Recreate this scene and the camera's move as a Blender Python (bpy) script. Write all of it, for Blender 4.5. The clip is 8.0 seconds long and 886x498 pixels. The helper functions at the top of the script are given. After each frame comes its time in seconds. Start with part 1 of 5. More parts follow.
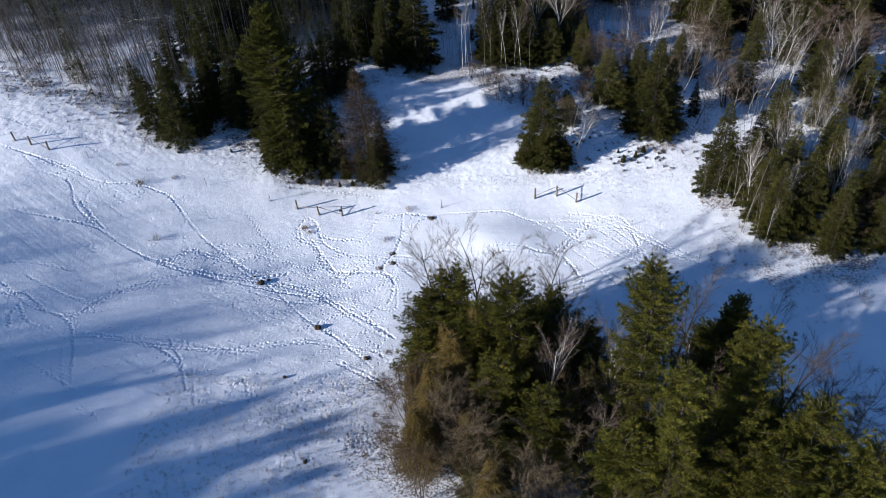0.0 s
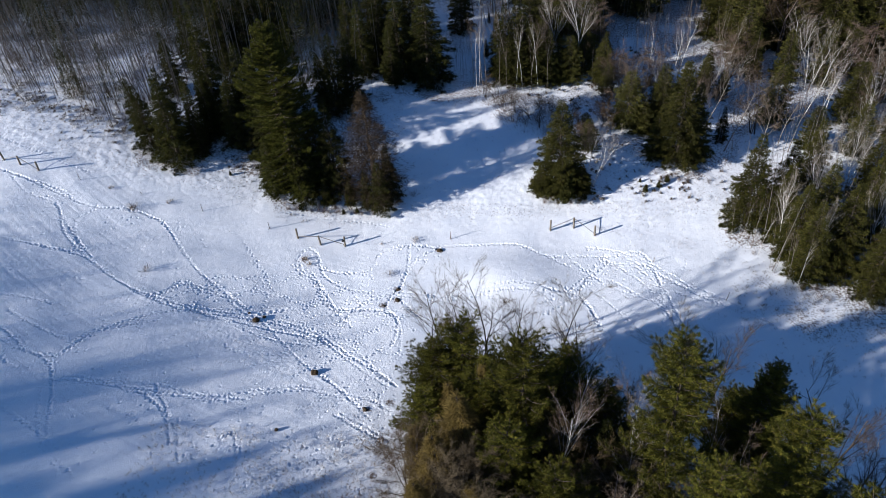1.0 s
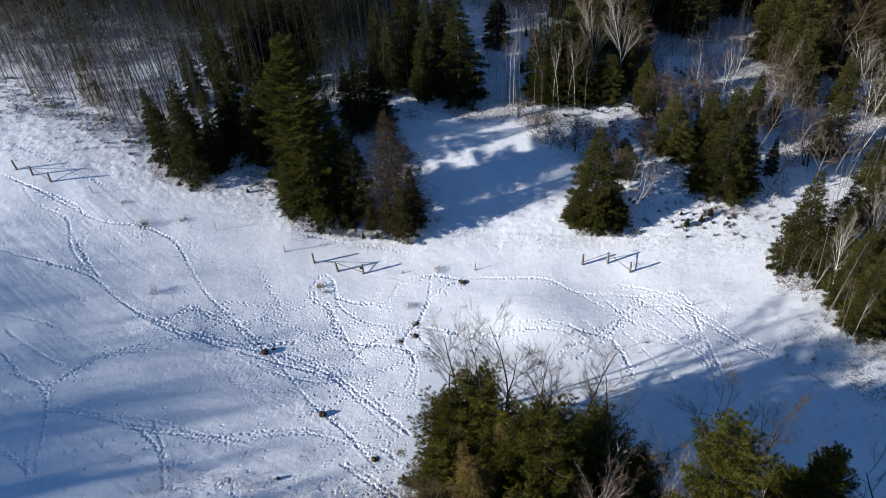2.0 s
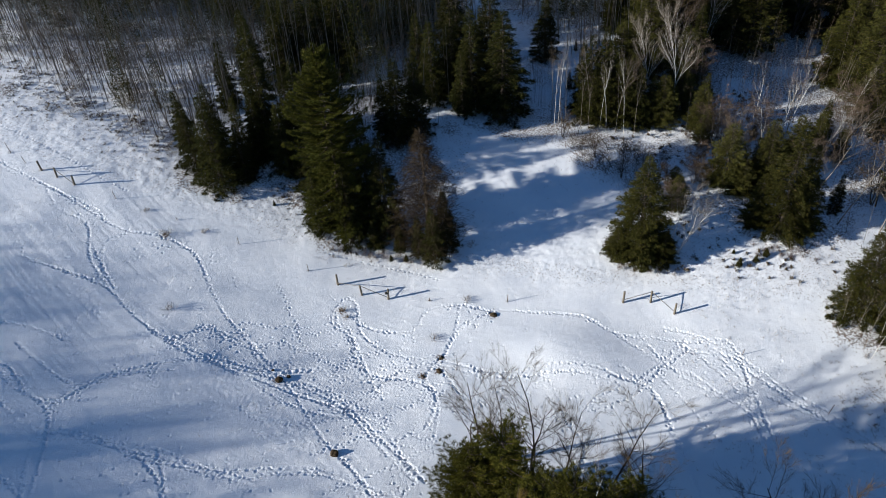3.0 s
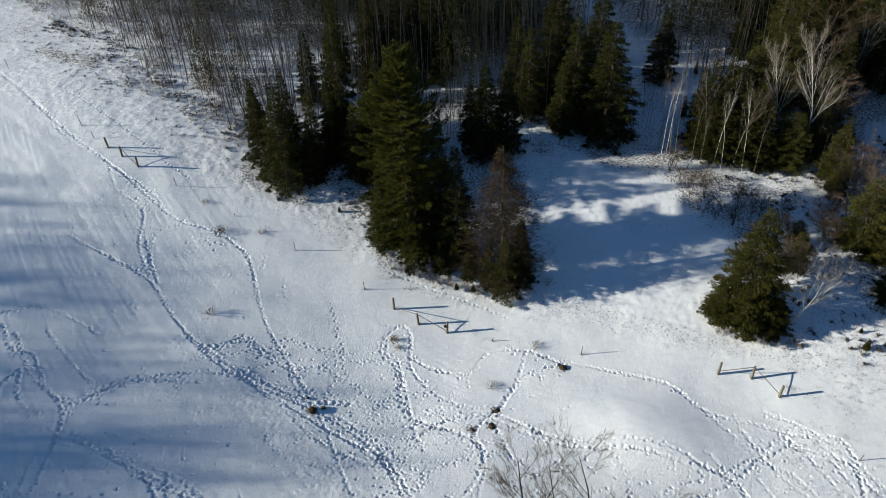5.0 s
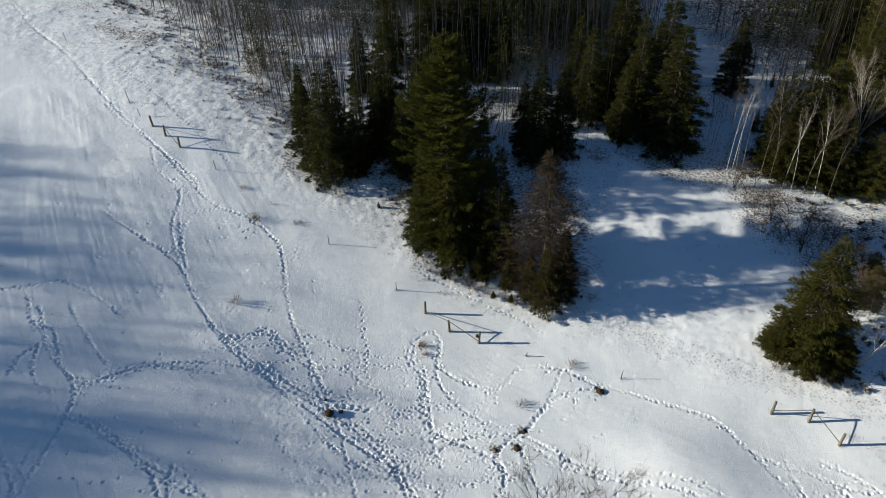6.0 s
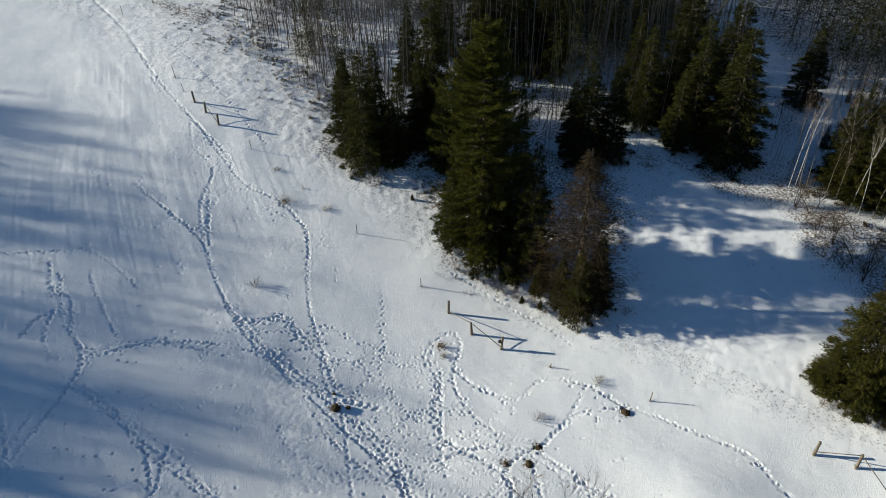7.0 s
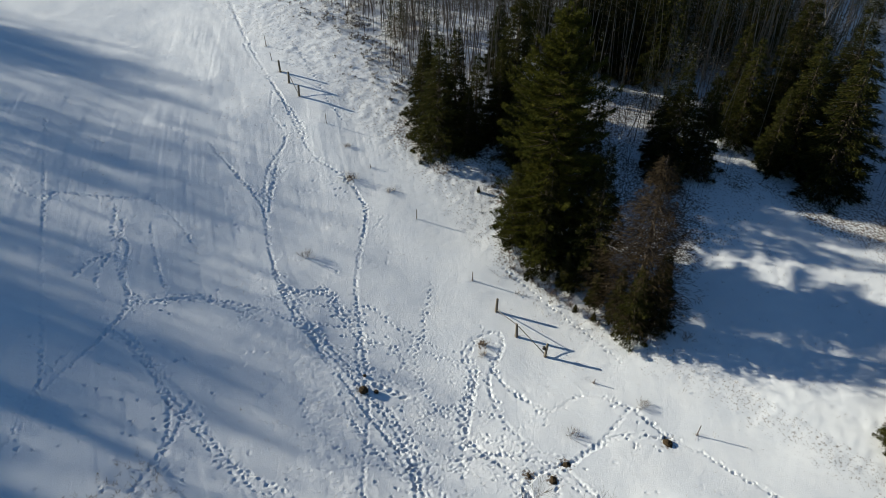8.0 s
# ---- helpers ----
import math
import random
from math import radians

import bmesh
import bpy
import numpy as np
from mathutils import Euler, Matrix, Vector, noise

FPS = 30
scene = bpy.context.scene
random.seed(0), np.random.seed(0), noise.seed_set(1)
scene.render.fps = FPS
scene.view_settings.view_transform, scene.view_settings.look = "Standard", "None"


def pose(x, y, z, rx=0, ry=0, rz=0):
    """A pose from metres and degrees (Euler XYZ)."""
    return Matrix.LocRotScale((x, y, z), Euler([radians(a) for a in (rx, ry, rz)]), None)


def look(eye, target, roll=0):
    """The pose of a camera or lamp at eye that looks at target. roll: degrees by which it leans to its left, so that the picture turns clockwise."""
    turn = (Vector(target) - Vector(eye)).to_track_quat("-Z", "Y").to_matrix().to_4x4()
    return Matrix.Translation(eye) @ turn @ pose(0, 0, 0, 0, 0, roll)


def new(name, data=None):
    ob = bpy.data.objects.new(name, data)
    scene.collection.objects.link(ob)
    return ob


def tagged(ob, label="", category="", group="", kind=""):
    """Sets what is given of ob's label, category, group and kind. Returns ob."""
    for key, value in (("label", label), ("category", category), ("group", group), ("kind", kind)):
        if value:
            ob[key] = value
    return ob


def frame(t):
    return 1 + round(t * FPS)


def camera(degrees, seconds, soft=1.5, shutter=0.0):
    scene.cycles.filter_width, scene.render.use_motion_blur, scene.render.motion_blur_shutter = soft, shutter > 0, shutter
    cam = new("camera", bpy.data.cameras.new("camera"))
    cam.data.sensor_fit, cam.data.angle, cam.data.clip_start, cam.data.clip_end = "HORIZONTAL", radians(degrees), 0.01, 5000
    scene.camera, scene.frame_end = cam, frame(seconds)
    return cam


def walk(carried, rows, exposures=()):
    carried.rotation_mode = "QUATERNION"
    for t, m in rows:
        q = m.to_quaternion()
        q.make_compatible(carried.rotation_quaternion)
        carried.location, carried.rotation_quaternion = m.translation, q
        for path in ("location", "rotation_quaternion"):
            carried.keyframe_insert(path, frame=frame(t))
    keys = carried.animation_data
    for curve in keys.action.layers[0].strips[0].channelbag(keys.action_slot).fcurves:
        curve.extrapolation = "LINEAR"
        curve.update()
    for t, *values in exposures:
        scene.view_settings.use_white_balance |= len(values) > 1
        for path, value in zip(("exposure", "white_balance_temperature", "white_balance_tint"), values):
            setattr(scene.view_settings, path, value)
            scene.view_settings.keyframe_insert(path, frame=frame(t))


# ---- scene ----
cam = camera(62.5, 8.0, soft=0.5)
PATH = [
    (0, (0.164, -0.001, 42.496), (0.059, 1.552, 41.241), -5.6),
    (0.5, (0.301, 2.774, 42.47), (0.182, 4.326, 41.214), -5.5),
    (1, (0.463, 5.423, 42.266), (0.323, 6.974, 41.012), -5.4),
    (1.5, (0.641, 7.922, 42.033), (0.464, 9.472, 40.782), -5.3),
    (3, (0.849, 14.74, 41.189), (0.521, 16.274, 39.948), -4.5),
    (3.5, (0.778, 16.713, 40.842), (0.398, 18.236, 39.602), -4.1),
    (4, (0.561, 18.484, 40.191), (0.135, 19.998, 38.955), -3.7),
    (4.5, (0.482, 20.05, 39.401), (-0.008, 21.55, 38.172), -3.3),
    (6, (0.813, 24.245, 36.735), (0.107, 25.671, 35.523), -2.0),
    (6.5, (1.22, 25.524, 35.813), (0.444, 26.917, 34.605), -1.5),
    (7, (1.831, 26.741, 34.865), (0.982, 28.095, 33.664), -1.0),
    (7.5, (2.408, 27.81, 33.925), (1.481, 29.118, 32.731), -0.1),
    (8, (3.288, 28.946, 33.068), (2.232, 30.159, 31.878), 1.1),
]
EXPOSURES = [(0.0, 0.96, 5330, 14), (1.5, 0.88, 5480, 12), (3.5, 0.70, 5650, 7), (4.5, 0.65, 5810, 4), (8.0, 0.60, 6090, 3)]
walk(cam, [(t, look(eye, target, roll)) for t, eye, target, roll in PATH], EXPOSURES)


# ---- light ----
SHADE_AZ, SUN_EL = 25.0, 19.0     # way in which shadows fall (from +x towards +y), height of the sun
world = bpy.data.worlds.new("winter_sky")
scene.world = world
world.use_nodes = True
wn = world.node_tree.nodes
sky = wn.new("ShaderNodeTexSky")
sky.sky_type, sky.sun_disc = "NISHITA", False
sky.sun_elevation, sky.sun_rotation = radians(SUN_EL), radians(270 - SHADE_AZ)
sky.air_density, sky.dust_density, sky.ozone_density = 1.0, 0.1, 4.6
world.node_tree.links.new(sky.outputs[0], wn["Background"].inputs[0])
wn["Background"].inputs[1].default_value = 0.055
sun = new("sun", bpy.data.lights.new("sun", "SUN"))
sun.data.energy, sun.data.angle, sun.data.color = 5.0, radians(0.8), (1.0, 0.885, 0.72)
RAY = Vector((math.cos(radians(SHADE_AZ)) * math.cos(radians(SUN_EL)), math.sin(radians(SHADE_AZ)) * math.cos(radians(SUN_EL)), -math.sin(radians(SUN_EL))))
sun.matrix_world = look((-80, -40, 60), Vector((-80, -40, 60)) + RAY)


# ---- materials ----
def material(name, rough=0.6, spec=0.3):
    m = bpy.data.materials.new(name)
    m.use_nodes = True
    b = m.node_tree.nodes["Principled BSDF"]
    b.inputs["Roughness"].default_value = rough
    b.inputs["Specular IOR Level"].default_value = spec
    return m, m.node_tree.nodes, m.node_tree.links, b


def noise_node(n, l, scale, detail=3.0, vec=None, rough=0.5):
    t = n.new("ShaderNodeTexNoise")
    t.inputs["Scale"].default_value, t.inputs["Detail"].default_value = scale, detail
    t.inputs["Roughness"].default_value = rough
    if vec is not None:
        l.new(vec, t.inputs["Vector"])
    return t.outputs["Fac"]


def ramp(n, l, fac, stops):
    r = n.new("ShaderNodeValToRGB")
    e = r.color_ramp.elements
    while len(e) < len(stops):
        e.new(0.5)
    for k, (p, c) in enumerate(stops):
        e[k].position, e[k].color = p, (*c, 1)
    l.new(fac, r.inputs[0])
    return r.outputs[0]


def mix(n, l, fac, a, b, kind="MIX"):
    x = n.new("ShaderNodeMix")
    x.data_type, x.blend_type = "RGBA", kind
    for sock, v in ((x.inputs[0], fac), (x.inputs[6], a), (x.inputs[7], b)):
        if isinstance(v, (int, float)):
            sock.default_value = v
        elif isinstance(v, tuple):
            sock.default_value = (*v, 1)
        else:
            l.new(v, sock)
    return x.outputs[2]


def add_bump(n, l, b, height, strength, dist):
    u = n.new("ShaderNodeBump")
    u.inputs["Strength"].default_value, u.inputs["Distance"].default_value = strength, dist
    l.new(height, u.inputs["Height"])
    l.new(u.outputs[0], b.inputs["Normal"])


def snow_material():
    m, n, l, b = material("snow", 0.62, 0.25)
    pos = n.new("ShaderNodeNewGeometry").outputs["Position"]
    white = ramp(n, l, noise_node(n, l, 0.35, 5, pos), [(0.3, (0.79, 0.81, 0.84)), (0.7, (0.88, 0.885, 0.89))])
    # thin snow with leaf litter and dead grass where the woods begin; further in it also paints shade
    att = n.new("ShaderNodeAttribute")
    att.attribute_name = "litter"
    speck = noise_node(n, l, 6.0, 6, pos, 0.68)
    add = n.new("ShaderNodeMath")
    add.operation = "MULTIPLY_ADD"
    l.new(att.outputs["Fac"], add.inputs[0])
    add.inputs[1].default_value = 0.34
    l.new(speck, add.inputs[2])
    cover = ramp(n, l, add.outputs[0], [(0.66, (0, 0, 0)), (0.80, (0.95, 0.95, 0.95))])
    earth = ramp(n, l, noise_node(n, l, 6, 4, pos), [(0.3, (0.040, 0.026, 0.016)), (0.7, (0.14, 0.088, 0.052))])
    l.new(mix(n, l, cover, white, earth), b.inputs["Base Color"])
    s1 = noise_node(n, l, 1.6, 6, pos, 0.6)
    s2 = noise_node(n, l, 8.0, 5, pos, 0.7)
    h = n.new("ShaderNodeMath")
    h.operation = "MULTIPLY_ADD"
    l.new(s2, h.inputs[0])
    h.inputs[1].default_value = 0.42
    l.new(s1, h.inputs[2])
    add_bump(n, l, b, h.outputs[0], 0.20, 0.10)
    # coarse wind-blown grains on top
    coarse = b.inputs["Normal"].links[0].from_socket
    grain = n.new("ShaderNodeBump")
    grain.inputs["Strength"].default_value, grain.inputs["Distance"].default_value = 1.0, 0.034
    l.new(noise_node(n, l, 17.0, 6, pos, 0.7), grain.inputs["Height"])
    l.new(coarse, grain.inputs["Normal"])
    l.new(grain.outputs[0], b.inputs["Normal"])
    return m


def needle_material(name, dark, light, old):
    m, n, l, b = material(name, 0.75, 0.06)
    pos = n.new("ShaderNodeNewGeometry").outputs["Position"]
    rnd = n.new("ShaderNodeObjectInfo").outputs["Random"]
    isl = n.new("ShaderNodeNewGeometry").outputs["Random Per Island"]
    c = ramp(n, l, isl, [(0.0, dark), (0.75, light), (1.0, old)])
    c = mix(n, l, ramp(n, l, noise_node(n, l, 1.9, 4, pos), [(0.42, (0.0,) * 3), (0.62, (0.75,) * 3)]), c, dark)
    hsv = n.new("ShaderNodeHueSaturation")
    mr = n.new("ShaderNodeMapRange")
    l.new(rnd, mr.inputs[0])
    mr.inputs[3].default_value, mr.inputs[4].default_value = 0.75, 1.25
    l.new(mr.outputs[0], hsv.inputs["Value"])
    l.new(c, hsv.inputs["Color"])
    l.new(hsv.outputs[0], b.inputs["Base Color"])
    thin = n.new("ShaderNodeBsdfTranslucent")
    l.new(hsv.outputs[0], thin.inputs[0])
    both = n.new("ShaderNodeMixShader")
    both.inputs[0].default_value = 0.26
    l.new(b.outputs[0], both.inputs[1])
    l.new(thin.outputs[0], both.inputs[2])
    l.new(both.outputs[0], n["Material Output"].inputs["Surface"])
    return m


def bark_material(name, a, c, scale=(6, 6, 2), rough=0.85, marks=None):
    m, n, l, b = material(name, rough, 0.2)
    pos = n.new("ShaderNodeTexCoord").outputs["Object"]
    mp = n.new("ShaderNodeMapping")
    mp.inputs["Scale"].default_value = scale
    l.new(pos, mp.inputs[0])
    f = noise_node(n, l, 1.0, 5, mp.outputs[0])
    col = ramp(n, l, f, [(0.3, a), (0.7, c)])
    if marks:
        mp2 = n.new("ShaderNodeMapping")
        mp2.inputs["Scale"].default_value = (3, 3, 11)
        l.new(pos, mp2.inputs[0])
        col = mix(n, l, ramp(n, l, noise_node(n, l, 1.0, 3, mp2.outputs[0]), [(0.6, (0, 0, 0)), (0.66, (1, 1, 1))]), col, marks)
    l.new(col, b.inputs["Base Color"])
    add_bump(n, l, b, f, 0.4, 0.03)
    return m


def speckled(name, stops, scale=4.0, rough=0.85):
    m, n, l, b = material(name, rough, 0.15)
    pos = n.new("ShaderNodeNewGeometry").outputs["Position"]
    isl = n.new("ShaderNodeNewGeometry").outputs["Random Per Island"]
    f = mix(n, l, 0.5, noise_node(n, l, scale, 4, pos), isl)
    l.new(ramp(n, l, f, stops), b.inputs["Base Color"])
    return m


SNOW = snow_material()
SPRUCE = needle_material("spruce_needles", (0.015, 0.018, 0.005), (0.045, 0.047, 0.009), (0.080, 0.062, 0.015))
FIR = needle_material("fir_needles", (0.022, 0.024, 0.006), (0.065, 0.063, 0.012), (0.100, 0.076, 0.017))
PINE = needle_material("pine_needles", (0.030, 0.033, 0.006), (0.116, 0.114, 0.015), (0.171, 0.130, 0.022))
DARKPINE = needle_material("dark_pine_needles", (0.028, 0.032, 0.006), (0.099, 0.102, 0.015), (0.146, 0.122, 0.021))
OLIVE = needle_material("cedar_needles", (0.028, 0.030, 0.008), (0.082, 0.080, 0.017), (0.120, 0.096, 0.024))
BARK = bark_material("dark_bark", (0.030, 0.023, 0.018), (0.092, 0.072, 0.058))
GREYBARK = bark_material("grey_bark", (0.11, 0.095, 0.08), (0.27, 0.24, 0.20))
BIRCH = bark_material("birch_bark", (0.52, 0.49, 0.44), (0.72, 0.69, 0.63), (4, 4, 3), 0.7, (0.09, 0.075, 0.065))
TWIG = speckled("grey_twigs", [(0.2, (0.062, 0.043, 0.030)), (0.8, (0.17, 0.128, 0.094))])
PALETWIG = speckled("pale_twigs", [(0.2, (0.12, 0.092, 0.066)), (0.8, (0.28, 0.245, 0.195))])
LARCH = speckled("larch_twigs", [(0.2, (0.018, 0.012, 0.006)), (0.8, (0.050, 0.034, 0.016))])
BROWN = speckled("brown_twigs", [(0.2, (0.075, 0.049, 0.026)), (0.8, (0.19, 0.128, 0.070))])
MIDTWIG = speckled("fawn_twigs", [(0.2, (0.055, 0.041, 0.022)), (0.8, (0.145, 0.110, 0.064))])
DUSK = speckled("dark_brown_twigs", [(0.2, (0.034, 0.024, 0.011)), (0.8, (0.105, 0.072, 0.034))])
GOLD = speckled("golden_twigs", [(0.2, (0.048, 0.036, 0.009)), (0.8, (0.165, 0.114, 0.027))])
POLEBARK = bark_material("pole_bark", (0.13, 0.106, 0.082), (0.33, 0.28, 0.22), (5, 5, 1))
RED = speckled("reddish_twigs", [(0.2, (0.060, 0.042, 0.031)), (0.8, (0.150, 0.104, 0.076))])
GRASS = speckled("dead_grass", [(0.2, (0.10, 0.070, 0.038)), (0.8, (0.30, 0.22, 0.13))])
DIRT = speckled("bare_dirt", [(0.2, (0.018, 0.013, 0.008)), (0.8, (0.070, 0.047, 0.024))], 9.0)
POSTWOOD = bark_material("weathered_wood", (0.09, 0.075, 0.055), (0.22, 0.19, 0.145), (9, 9, 2))
STEEL = bark_material("rusted_steel", (0.07, 0.05, 0.04), (0.16, 0.12, 0.10), (9, 9, 9), 0.6)
PLASTIC = bark_material("black_plastic", (0.012, 0.012, 0.012), (0.03, 0.03, 0.03), (9, 9, 9), 0.5)

# ---- ground ----
LAND = (1.121, -5.575, 4.398, 1.507, 1.603, 2.053)
HUMPS = [(-46, 68, 0.582), (-33, 58, -0.494), (-34, 43, -0.441), (-18, 57, -0.78), (-18, 46, -0.695), (-14, 32, 0.451), (-7, 54, -0.908),
         (-6, 76, 0.123), (2, 62, -0.126), (14, 56, -0.943), (16, 72, 0.834), (28, 50, -0.14), (2, 96, -0.449), (-20, 70, -0.043)]


def land(x, y):
    """Height of the hillside."""
    x, y = np.asarray(x, float), np.asarray(y, float)
    u, v = 2.2 * np.tanh(x / 110), 2.2 * np.tanh((y - 60) / 110)
    z = LAND[0] + LAND[1] * u + LAND[2] * v + LAND[3] * u * u + LAND[4] * u * v + LAND[5] * v * v
    for bx, by, a in HUMPS:
        z = z + a * np.exp(-((x - bx) ** 2 + (y - by) ** 2) / 242.0)
    # the smooth snow mound in the paddock
    z = z + 0.68 * np.exp(-((x - 2.0) ** 2 / 26.0 + (y - 54.5) ** 2 / 9.0))
    return z


def at(x, y, lift=0.0):
    return Vector((x, y, float(land(x, y)) + lift))


rng = np.random.default_rng(7)
LATTICE = rng.random((256, 256))


def wave(x, y, size):
    """Smooth value noise from -1 to 1 with cells of that many metres."""
    x, y = np.asarray(x, float) / size + 1000.0, np.asarray(y, float) / size + 1000.0
    i, j = np.floor(x).astype(int), np.floor(y).astype(int)
    f, g = x - i, y - j
    f, g = f * f * (3 - 2 * f), g * g * (3 - 2 * g)
    a, b, c, d = (LATTICE[(i + p) % 256, (j + q) % 256] for p, q in ((0, 0), (1, 0), (0, 1), (1, 1)))
    return 2 * ((a * (1 - f) + b * f) * (1 - g) + (c * (1 - f) + d * f) * g) - 1


